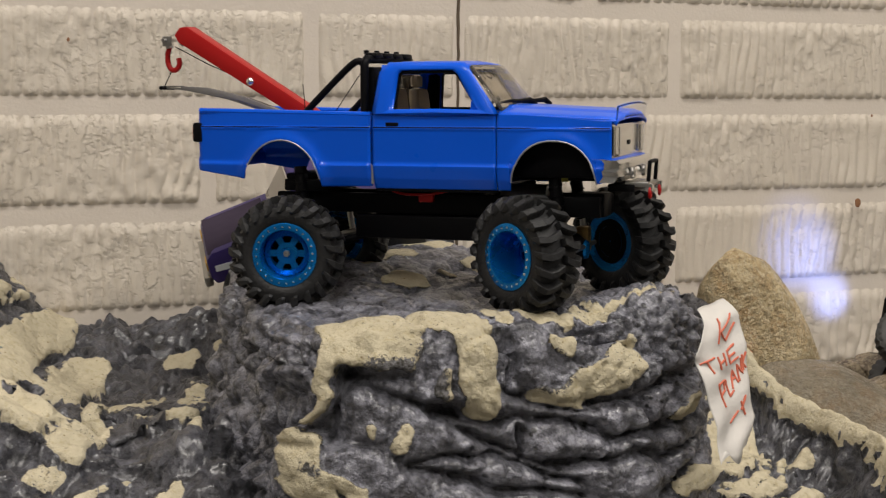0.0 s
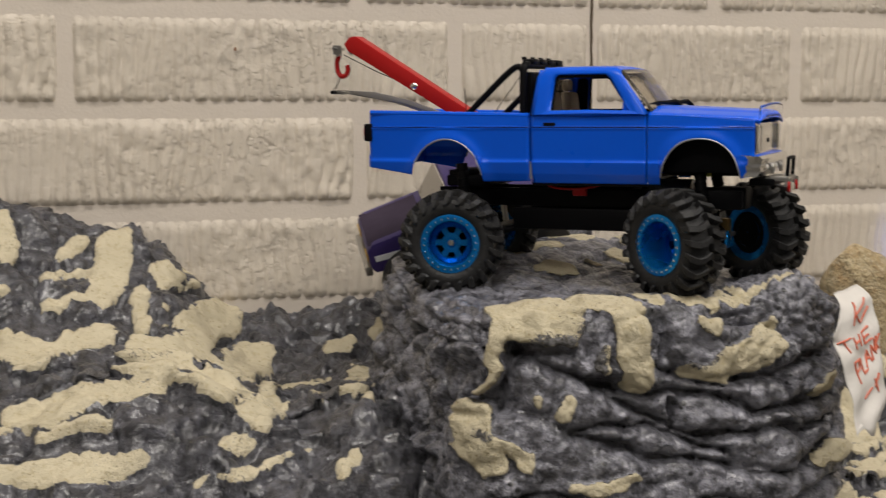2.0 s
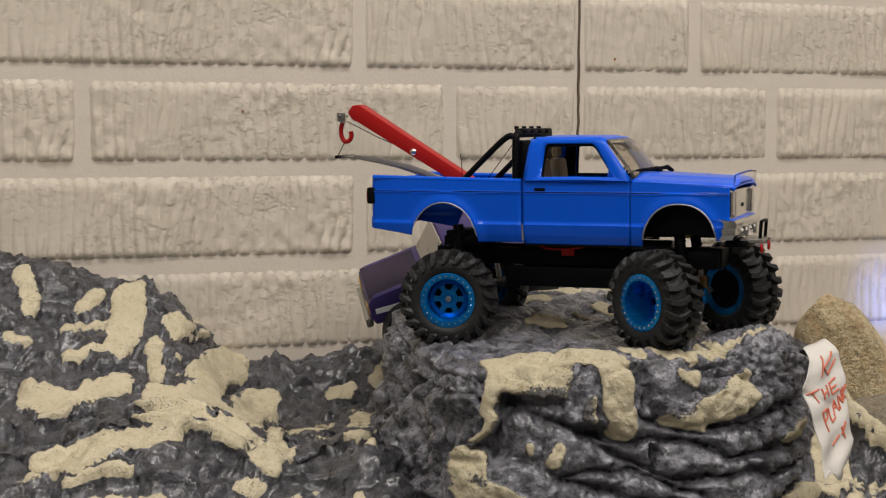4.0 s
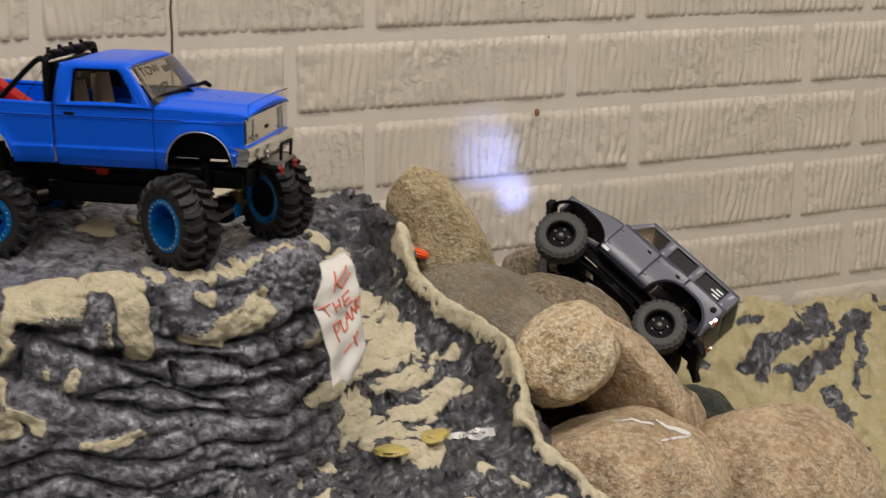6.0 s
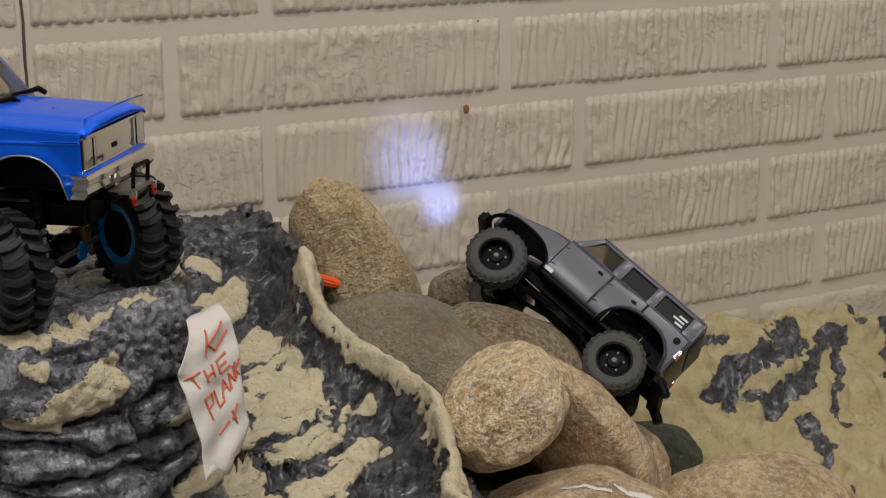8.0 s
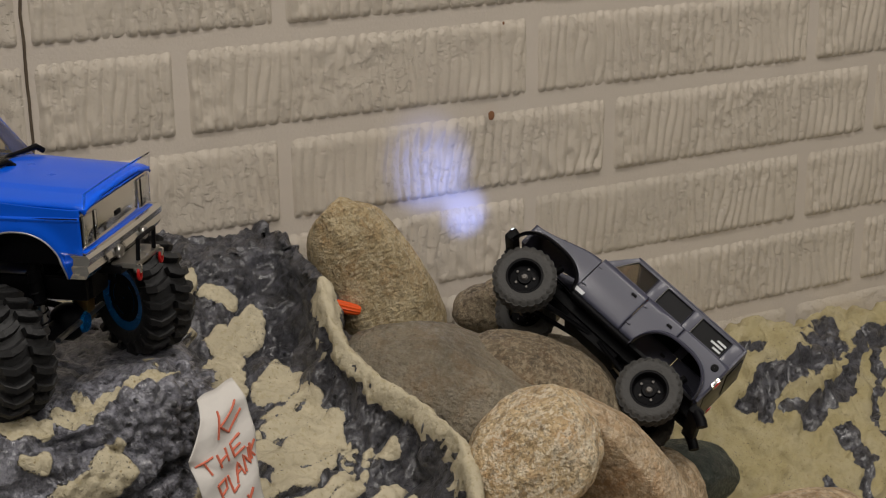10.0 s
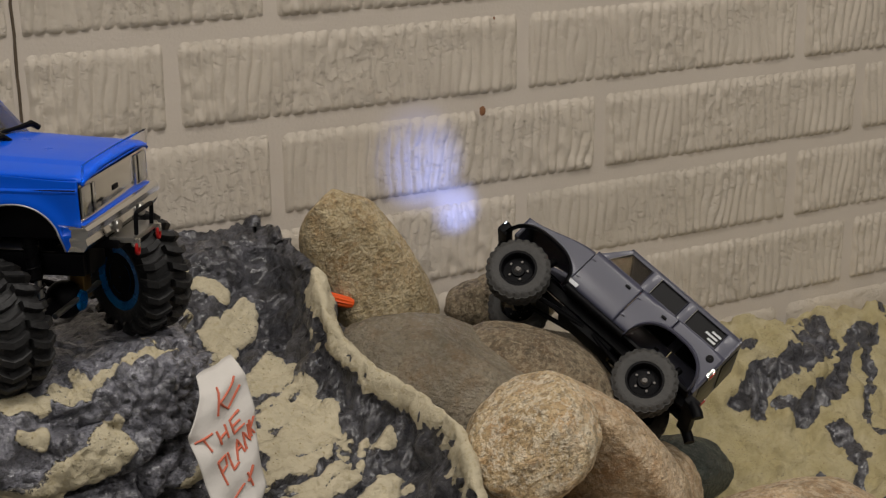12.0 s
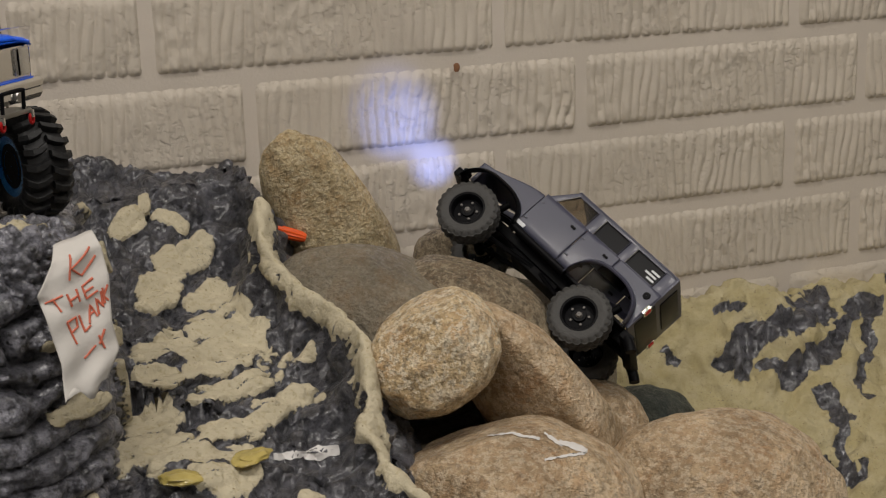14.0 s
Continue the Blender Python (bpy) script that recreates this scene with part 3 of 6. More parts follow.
def right_bare(p):
    dark = patched(p, BANK_DARK, CHUTE_RIGHT, CHUTE_UP, 0.004, 161, 0.008, 0.60)
    far = smooth_step(0.86, 0.92, p[:, 0]) * (1 - islands(p, 9.5, 61, 0.10, 0.035))
    return 1 - np.maximum(dark, far)


terrain("foam_bank", 0.42, 1.45, -0.62, -0.002, 0.0032, right_height, right_bare, 81,
        "yellow foam bank with dark strips by the wall", 0.85, YELLOW_FOAM)


# bare cut patches, sprayed spots, hollows and creases of the rock's face: strips (x, z, x, z, radius)
FACE_PATCHES = [
    (-0.230, 0.399, -0.201, 0.399, 0.012), (-0.230, 0.388, -0.203, 0.388, 0.010), (-0.238, 0.382, -0.244, 0.364, 0.002), (-0.244, 0.364, -0.253, 0.347, 0.001),
    (-0.256, 0.411, -0.239, 0.412, 0.002), (-0.212, 0.413, -0.172, 0.410, 0.002), (-0.181, 0.400, -0.156, 0.396, 0.006), (-0.164, 0.393, -0.158, 0.354, 0.0105),
    (-0.181, 0.370, -0.182, 0.361, 0.003), (-0.141, 0.404, -0.138, 0.397, 0.004), (-0.125, 0.399, -0.098, 0.395, 0.002), (-0.095, 0.361, -0.070, 0.370, 0.010),
    (-0.122, 0.357, -0.097, 0.354, 0.004), (-0.115, 0.384, -0.105, 0.380, 0.002), (-0.075, 0.406, -0.020, 0.414, 0.002), (-0.075, 0.397, -0.074, 0.398, 0.002),
    (-0.065, 0.381, -0.065, 0.381, 0.002), (-0.027, 0.339, -0.018, 0.344, 0.004)]
LOW_PATCHES = [
    (-0.255, 0.333, -0.252, 0.321, 0.006), (-0.248, 0.320, -0.225, 0.308, 0.003), (-0.220, 0.341, -0.219, 0.342, 0.002), (-0.204, 0.340, -0.205, 0.335, 0.003),
    (-0.030, 0.293, -0.003, 0.297, 0.004), (-0.252, 0.313, -0.245, 0.304, 0.006), (-0.198, 0.288, -0.161, 0.295, 0.002)]
SPRAYED = [
    (-0.219, 0.378, -0.201, 0.378, 0.005), (-0.188, 0.384, -0.185, 0.359, 0.008), (-0.120, 0.372, -0.115, 0.369, 0.012), (-0.255, 0.324, -0.252, 0.322, 0.003)]
HOLLOWS = [
    (-0.230, 0.372, -0.199, 0.370, 0.002), (-0.190, 0.406, -0.187, 0.399, 0.003), (-0.185, 0.352, -0.166, 0.349, 0.003), (-0.138, 0.388, -0.141, 0.382, 0.002),
    (-0.133, 0.364, -0.124, 0.355, 0.002), (-0.254, 0.410, -0.256, 0.404, 0.002), (-0.281, 0.381, -0.286, 0.364, 0.003)]
UPPER_CREASES = [
    (-0.143, 0.360, -0.124, 0.353, 0.001), (-0.124, 0.352, -0.100, 0.347, 0.002), (-0.100, 0.347, -0.075, 0.352, 0.002), (-0.075, 0.352, -0.050, 0.353, 0.001),
    (-0.050, 0.353, -0.017, 0.362, 0.001), (-0.185, 0.350, -0.148, 0.342, 0.002), (-0.148, 0.342, -0.129, 0.344, 0.001), (-0.129, 0.344, -0.089, 0.334, 0.001),
    (-0.089, 0.334, -0.049, 0.329, 0.001), (-0.049, 0.329, -0.015, 0.337, 0.002), (-0.153, 0.388, -0.134, 0.377, 0.001), (-0.134, 0.377, -0.139, 0.361, 0.001),
    (-0.078, 0.391, -0.100, 0.392, 0.001), (-0.093, 0.388, -0.066, 0.382, 0.001), (-0.241, 0.378, -0.221, 0.366, 0.001), (-0.221, 0.366, -0.192, 0.353, 0.001)]
LOWER_CREASES = [
    (-0.175, 0.343, -0.157, 0.331, 0.001), (-0.157, 0.331, -0.135, 0.326, 0.001), (-0.135, 0.326, -0.130, 0.318, 0.001), (-0.130, 0.318, -0.099, 0.313, 0.002),
    (-0.099, 0.314, -0.064, 0.320, 0.001), (-0.064, 0.320, -0.036, 0.313, 0.002), (-0.036, 0.313, -0.013, 0.318, 0.001), (-0.201, 0.324, -0.171, 0.324, 0.001),
    (-0.171, 0.324, -0.143, 0.323, 0.001), (-0.143, 0.323, -0.116, 0.309, 0.001), (-0.116, 0.308, -0.094, 0.302, 0.001), (-0.201, 0.323, -0.171, 0.311, 0.001),
    (-0.171, 0.311, -0.138, 0.302, 0.002), (-0.138, 0.302, -0.094, 0.295, 0.001), (-0.094, 0.295, -0.038, 0.293, 0.001), (-0.038, 0.293, -0.011, 0.305, 0.001),
    (-0.134, 0.338, -0.132, 0.326, 0.001), (-0.052, 0.352, -0.049, 0.331, 0.001)]


def main_rock():
    """The big foam block: a rounded box whose front is poured in rolls."""
    nu, nv = 900, 330
    profile = [(0.0, 0.0), (0.84, 0.0), (0.93, -0.005), (0.985, -0.016), (1.0, -0.036), (1.03, -0.08), (1.05, -0.13), (1.05, -0.19), (1.03, -0.30)]
    way = np.cumsum([0.0] + [math.hypot((b[0] - a[0]) * 0.15, b[1] - a[1]) for a, b in zip(profile, profile[1:])])
    v = np.linspace(0, way[-1], nv)
    rho, drop = np.interp(v, way, [q[0] for q in profile]), np.interp(v, way, [q[1] for q in profile])
    rho[0] = 0.001
    power = 2 / 4.6
    th = np.linspace(0, math.tau, 40001)
    c, s = np.cos(th), np.sin(th)
    run = np.hypot(np.diff(np.sign(c) * np.abs(c) ** power), np.diff(np.sign(s) * np.abs(s) ** power))
    run = np.concatenate([[0.0], np.cumsum(run)])
    th = np.interp(np.linspace(0, run[-1], nu, endpoint=False), run, th)
    c, s = np.cos(th), np.sin(th)
    fx, fy = np.sign(c) * np.abs(c) ** power * 0.143, np.sign(s) * np.abs(s) ** power * 0.140
    x = -0.124 + fx[:, None] * rho + 0.02 * fy[:, None] * rho
    y = -0.306 + fy[:, None] * rho + 0.018 * np.clip(x + 0.06, 0, 1) / 0.08 * (fy[:, None] < 0)
    top = 0.398 + 0.016 * smooth_step(-0.33, -0.20, y) - 0.10 * np.clip(-0.20 - x, 0, 1)
    top = top + 0.012 * smooth_step(-0.09, -0.03, x) * smooth_step(-0.36, -0.42, y)
    z = top + drop
    p = np.stack([x.ravel(), y.ravel(), z.ravel()], 1)
    normal = normals_of(p, nu, nv)
    normal *= np.sign((normal * (p - np.array([-0.124, -0.306, 0.30]))).sum(1))[:, None]
    front = smooth_step(-0.38, -0.42, p[:, 1])
    low = smooth_step(0.352, 0.344, p[:, 2] + 0.010 * fractal(p, 11, 2, 5) + 0.10 * np.clip(-0.12 - p[:, 0], 0, 1))
    rolled = front * np.maximum(low, smooth_step(-0.235, -0.215, p[:, 0]))
    shifted = p + 0.0035 * np.stack([fractal(p, 40, 3, k) for k in (27, 28, 29)], 1)
    gap = np.clip(-capsules(shifted, UPPER_CREASES + LOWER_CREASES, 1.0), 0, 1)
    below = smooth_step(0.298, 0.286, p[:, 2])
    gap = gap * (1 - below) + below * np.abs(np.sin(math.pi * (p[:, 2] + 0.010 * fractal(p * np.array([1, 1, 0.5]), 14, 3, 7)) / 0.020)) * 0.010
    swell = np.sqrt(np.clip(1 - (1 - np.clip(gap / 0.0105, 0, 1)) ** 2, 0, 1))
    one, two = cell_noise(shifted * np.array([0.6, 1, 1]), 40, 171)
    lobes = np.sqrt(np.clip(two - one, 0, 1)) - 0.5
    rolls = 0.0120 * swell - 0.0070 + 0.0022 * fractal(p, 24, 2, 33)
    rolls = rolls + 0.42 * lumps(p, 131, 0.8) + 0.0045 * lobes + 0.0020 * fractal(p, 55, 3, 31) + 0.0012 * fractal(p, 190, 3, 36)
    bare_face = 0.5 + 0.5 * np.clip(capsules(p + 0.0030 * np.stack([fractal(p, 70, 3, k) for k in (3, 4, 5)], 1), FACE_PATCHES + LOW_PATCHES, 0.0036) + 0.40, -1, 1)
    flat_top = smooth_step(0.75, 0.95, normal[:, 2])
    bare_top = islands(p, 19, 13, 0.34) * (0.4 + 0.6 * smooth_step(-0.2, 0.2, fractal(p, 12, 2, 14)))
    edge_strip = smooth_step(0.008, 0.003, np.abs(p[:, 1] + 0.425 - 0.10 * (p[:, 0] + 0.05) + 0.01 * fractal(p, 20, 2, 77))) * flat_top * smooth_step(-0.12, -0.07, p[:, 0])
    bare = np.maximum(bare_face * front, np.maximum(bare_top * flat_top, edge_strip))
    side = islands(p, 20, 19, 0.36) * (1 - front) * (1 - flat_top)
    bare = np.maximum(bare, side * smooth_step(0.3, 0.6, 0.5 + 0.5 * fractal(p, 8, 2, 88)) * smooth_step(-0.20, -0.12, p[:, 0]))
    flat = smooth_step(0.3, 0.62, bare)
    high = lumps(p, 61, 1.35) * (1 - 0.6 * flat_top)
    high = high * (1 - rolled) + rolls * rolled
    one, two = cell_noise(p + 0.003 * np.stack([fractal(p, 90, 2, k) for k in (74, 75, 76)], 1), 95, 73)
    beads = front * smooth_step(-0.112, -0.095, p[:, 0]) * smooth_step(0.352, 0.362, p[:, 2])
    high = high + beads * (np.sqrt(np.clip(two - one, 0, 1)) * 0.0075 - 0.004)
    high = high - 0.014 * front * smooth_step(-0.6, 0.7, capsules(p, HOLLOWS, 0.010))
    high = high * (1 - flat) + flat * (0.55 * high * rolled + 0.0055 * (1 - flat_top) + 0.0014 * fractal(p, 45, 4, 45))
    p = p + normal * high[:, None]
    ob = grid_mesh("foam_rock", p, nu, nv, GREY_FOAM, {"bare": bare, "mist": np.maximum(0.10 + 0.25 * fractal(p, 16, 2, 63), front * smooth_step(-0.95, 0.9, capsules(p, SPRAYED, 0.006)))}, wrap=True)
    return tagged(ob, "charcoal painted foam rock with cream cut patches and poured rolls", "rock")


main_rock()


# ---------------- loose stones ----------------
def boulder(centre, radii, turn, seed, material, label, rough=0.10, flats=3, group="", taper=0.0):
    bm = bmesh.new()
    bmesh.ops.create_icosphere(bm, subdivisions=5 if "bottom" in label else 6, radius=1)
    p = np.array([v.co[:] for v in bm.verts])
    rnd = random.Random(seed)
    r = 1 + rough * fractal(p, 0.9, 3, seed) + 0.026 * fractal(p, 3.4, 4, seed + 7)
    for _ in range(flats):
        d = np.array([rnd.gauss(0, 1), rnd.gauss(0, 1), rnd.gauss(0, 1)])
        d /= np.linalg.norm(d)
        h = (p * r[:, None]) @ d
        cut = 0.80 + 0.1 * rnd.random()
        r = np.where(h > cut, r * (cut + (h - cut) * 0.22) / np.maximum(h, 1e-6), r)
    p = p * r[:, None]
    p[:, :2] *= (1 - taper * p[:, 2:3])
    p = p * np.array(radii)
    for v, co in zip(bm.verts, p):
        v.co = co
    ob = part("stone", bm, material)
    ob.data.set_sharp_from_angle(angle=radians(180))
    ob.matrix_world = pose(*centre, *turn)
    return tagged(ob, label, "stone", group)


HEAP = "stones of the heap"
boulder((0.250, -0.084, 0.300), (0.050, 0.044, 0.102), (8, -25, 0), 3, TAN_STONE, "tall tan granite stone leaning on the brick wall", 0.08, 9, HEAP, 0.26)
boulder((0.262, -0.205, 0.235), (0.105, 0.075, 0.066), (0, 18, -28), 8, GREY_STONE, "smooth brown-grey stone between the kerb and the heap", 0.06, 2, HEAP)
boulder((0.330, -0.215, 0.236), (0.080, 0.055, 0.048), (0, 24, -20), 15, DARK_STONE, "dark speckled stone under the grey toy car", 0.06, 2, HEAP)
boulder((0.379, -0.060, 0.252), (0.038, 0.028, 0.024), (0, 10, 20), 27, DARK_STONE, "small brown stone at the foot of the wall", 0.08, 3, HEAP)
boulder((0.408, -0.072, 0.258), (0.040, 0.030, 0.020), (0, 24, 0), 29, DARK_STONE, "small brown stone at the foot of the wall", 0.08, 3, HEAP)
boulder((0.252, -0.345, 0.262), (0.053, 0.046, 0.044), (0, -32, 12), 31, ROUND_STONE, "round speckled granite stone, cream and brown", 0.10, 6, HEAP)
boulder((0.360, -0.305, 0.186), (0.044, 0.060, 0.116), (0, -37, 10), 37, BROWN_STONE, "long brown stone behind the round granite stone", 0.08, 7, HEAP)
boulder((0.290, -0.395, 0.145), (0.105, 0.085, 0.072), (0, 10, 8), 41, BROWN_STONE, "large flat brown stone marked with a white arrow", 0.05, 4, HEAP)
boulder((0.470, -0.395, 0.120), (0.100, 0.085, 0.075), (0, 14, -10), 45, BROWN_STONE, "large rounded brown stone at the front of the heap", 0.06, 5, HEAP)
boulder((0.440, -0.235, 0.130), (0.050, 0.045, 0.042), (0, 30, 0), 49, BROWN_STONE, "brown stone tucked beneath the grey toy car", 0.07, 5, HEAP)
boulder((0.530, -0.170, 0.100), (0.045, 0.040, 0.030), (0, 10, 0), 53, GREEN_STONE, "dark green stone against the foam bank", 0.06, 2, HEAP)
boulder((0.33, -0.24, 0.075), (0.13, 0.12, 0.085), (0, 0, 0), 57, GREY_STONE, "brown-grey stone at the bottom of the heap", 0.05, 2, HEAP)
boulder((0.40, -0.11, 0.135), (0.12, 0.085, 0.10), (0, 12, 0), 59, GREY_STONE, "brown-grey stone at the bottom of the heap", 0.05, 2, HEAP)

# ---------------- wheels ----------------
def tyre_mesh(radius, width, rim, lugs, lug_high, lug_wide):
    """A balloon tyre whose lugs wrap over the shoulders; its axle lies along y."""
    h = width / 2
    core = radius - lug_high
    bm = spun([(rim * 0.96, -h * 0.72), (rim, -h * 0.86), (rim * 1.10, -h * 0.97), ((rim + core) / 2, -h * 1.04), (core * 0.95, -h * 0.92), (core, -h * 0.62), (core * 1.01, 0),
               (core, h * 0.62), (core * 0.95, h * 0.92), ((rim + core) / 2, h * 1.04), (rim * 1.10, h * 0.97), (rim, h * 0.86), (rim * 0.96, h * 0.72)], 56)
    return bm


def lug_mesh(radius, width, rim, lugs, lug_high, lug_wide, side):
    """One tread lug: a bar from near the middle of the tread over the shoulder and down the side wall."""
    key = "lug_%d" % side
    if key in bpy.data.meshes:
        return bpy.data.meshes[key]
    h, core = width / 2, radius - lug_high
    bm = bmesh.new()
    path = [(0.06, core * 0.995, 0.30), (0.42, core * 0.995, 0.05), (0.74, core * 0.985, -0.04), (0.98, core * 0.93, 0.10), (1.06, (rim + core) * 0.53, 0.34)]
    rows = []
    for i, (off, low, bend) in enumerate(path):
        a = bend * math.tau / lugs
        lift = lug_high * (1.0 if i < 3 else 0.62 if i == 3 else 0.1)
        w = lug_wide * (1.0 if i < 3 else 1.15 if i == 3 else 0.55) / core / 2
        row = []
        for da, up in ((-w, 0), (-w * 0.74, 0.86), (-w * 0.6, 1), (w * 0.6, 1), (w * 0.74, 0.86), (w, 0)):
            r = low - 0.0008 + (lift + 0.0008) * up
            y = side * h * (off + (0.10 * up if i >= 3 else 0.0))
            row.append(bm.verts.new((math.cos(a + da) * r, y, math.sin(a + da) * r)))
        rows.append(row)
    for p, q in zip(rows, rows[1:]):
        for j in range(5):
            bm.faces.new((p[j], p[j + 1], q[j + 1], q[j]))
    bm.faces.new(rows[0])
    bm.faces.new(rows[-1])
    bmesh.ops.recalc_face_normals(bm, faces=bm.faces)
    data = bpy.data.meshes.new(key)
    bm.to_mesh(data)
    bm.free()
    data.materials.append(RUBBER)
    return data


def bolt_mesh():
    if "bolt" in bpy.data.meshes:
        return bpy.data.meshes["bolt"]
    bm = bmesh.new()
    bmesh.ops.create_icosphere(bm, subdivisions=1, radius=0.0008)
    data = bpy.data.meshes.new("bolt")
    bm.to_mesh(data)
    bm.free()
    data.materials.append(CHROME)
    return data


def truck_wheel(parent, m, side, deep=0.0):
    """A lugged tyre on a blue bead-locked rim. side: +1 when its outer face looks along +y."""
    tyre = part("tyre", tyre_mesh(0.0348, 0.0280, 0.0185, 21, 0.0048, 0.0048), RUBBER, parent, "black rubber mud tyre with deep lugs")
    tyre.matrix_local = m
    for k in range(21):
        for flank in (-1, 1):
            lug = new("lug", lug_mesh(0.0348, 0.0280, 0.0185, 21, 0.0048, 0.0048, flank))
            lug.parent = tyre
            lug.rotation_euler = (0, (k + (0.5 if flank > 0 else 0)) * math.tau / 21, 0)
    s = side
    bm = spun([(0.0190, s * 0.0118), (0.0192, s * 0.0132), (0.0168, s * 0.0138), (0.0150, s * 0.0136), (0.0146, s * 0.0122), (0.0142, s * 0.004), (0.0138, s * -0.002), (0.0140, s * -0.0115), (0.0188, s * -0.0125)], 48)
    part("rim", bm, ANODISED, tyre, "blue anodised rim with a bolted bead ring")
    for k in range(24):
        a = k * math.tau / 24
        bolt = new("bolt", bolt_mesh())
        bolt.parent = tyre
        bolt.location = (math.cos(a) * 0.0169, s * 0.0137, math.sin(a) * 0.0169)
    bm = spun([(0.0142, s * 0.0030), (0.0136, s * 0.0046), (0.0105, s * 0.0056), (0.0100, s * 0.0040), (0.0098, s * 0.0010)], 48)
    for k in range(6):
        a = k * math.tau / 6 + 0.2
        q = [(0.0062, -0.30), (0.0105, -0.20), (0.0105, 0.20), (0.0062, 0.30)]
        f = [bm.verts.new((math.cos(a + d) * r, s * 0.0052, math.sin(a + d) * r)) for r, d in q]
        b = [bm.verts.new((math.cos(a + d) * r, s * 0.0024, math.sin(a + d) * r)) for r, d in q]
        bm.faces.new(f)
        for i in range(4):
            bm.faces.new((f[i], f[(i + 1) % 4], b[(i + 1) % 4], b[i]))
    spun([(0.0004, s * 0.0066), (0.0030, s * 0.0066), (0.0034, s * 0.0060), (0.0064, s * 0.0056), (0.0066, s * 0.0020), (0.0004, s * 0.0018)], 32, bm)
    bmesh.ops.translate(bm, verts=bm.verts[:], vec=(0, -s * deep, 0))
    part("rim_centre", bm, ANODISED, tyre, "blue anodised wheel centre")
    bm = spun([(0.0003, s * (0.0085 - deep)), (0.0020, s * (0.0083 - deep)), (0.0022, s * (0.0064 - deep))], 6)
    part("wheel_nut", bm, STEEL, tyre, "steel wheel nut")
    bm = spun([(0.0139, s * -0.0112), (0.0004, s * -0.0114)], 32)
    part("brake_plate", bm, BLACK, tyre)
    return tyre


# ---------------- the blue tow truck ----------------
truck = thing("toy_tow_truck", pose(-0.1373, -0.3176, 0.3913, 0, -0.7, -39.5) @ Matrix.Scale(1.0215, 4),
              "blue toy pickup tow truck on lugged tyres atop the foam rock", "toy truck")


def half_width(x, z):
    w = np.interp(z, (0.072, 0.079, 0.0862, 0.0870, 0.0885, 0.1070, 0.1084, 0.1092, 0.1170), (0.0408, 0.0438, 0.0455, 0.0446, 0.0442, 0.0450, 0.0457, 0.0446, 0.0441))
    return w - 0.0016 * max(0.0, (x - 0.085) / 0.036) ** 2 - 0.0012 * max(0.0, (-0.105 - x) / 0.02) ** 2


ARCHES = ((-0.0735, 0.0720, 0.0238, 0.0292, 2.0), (0.0884, 0.0700, 0.0253, 0.0320, 2.3))


def arch_height(x, low):
    for cx, cz, rx, rz, power in ARCHES:
        t = abs(x - cx) / rx
        if t < 1:
            low = max(low, cz + rz * (1 - t ** power) ** (1 / power))
    return low


def flare(x, z):
    best = 9.0
    for cx, cz, rx, rz, power in ARCHES:
        best = min(best, abs((abs((x - cx) / rx) ** power + max(0, (z - cz) / rz) ** power) ** (1 / power) - 1) * 0.026)
    return 0.0019 * math.exp(-(best / 0.0042) ** 2)


def side_panel(name, x0, x1, low, high, side, parent, label=""):
    xs = sorted({*np.linspace(x0, x1, 46), *[q for cx, _, rx, _, _ in ARCHES for q in (cx - rx, cx + rx, cx - rx * 0.985, cx + rx * 0.985, cx - rx * 0.94, cx + rx * 0.94) if x0 < q < x1]})
    bm = bmesh.new()
    grid = []
    for x in xs:
        a, b = arch_height(x, low(x)), high(x)
        zs = np.linspace(a, b, 61)
        grid.append([bm.verts.new((x, side * (half_width(x, z) + flare(x, z)), z)) for z in zs])
    for p, q in zip(grid, grid[1:]):
        for j in range(60):
            bm.faces.new((p[j], q[j], q[j + 1], p[j + 1]))
    return thick(part(name, bm, BLUE, parent, label), 0.0012, 0)


def bed_low(x):
    return 0.0820 - 0.0045 * (x + 0.126) / 0.029 if x < -0.0735 else 0.0735 + 0.0006 * (x + 0.05) / 0.03


def bed_high(x):
    return 0.1186 - 0.0022 * (x + 0.126) / 0.106


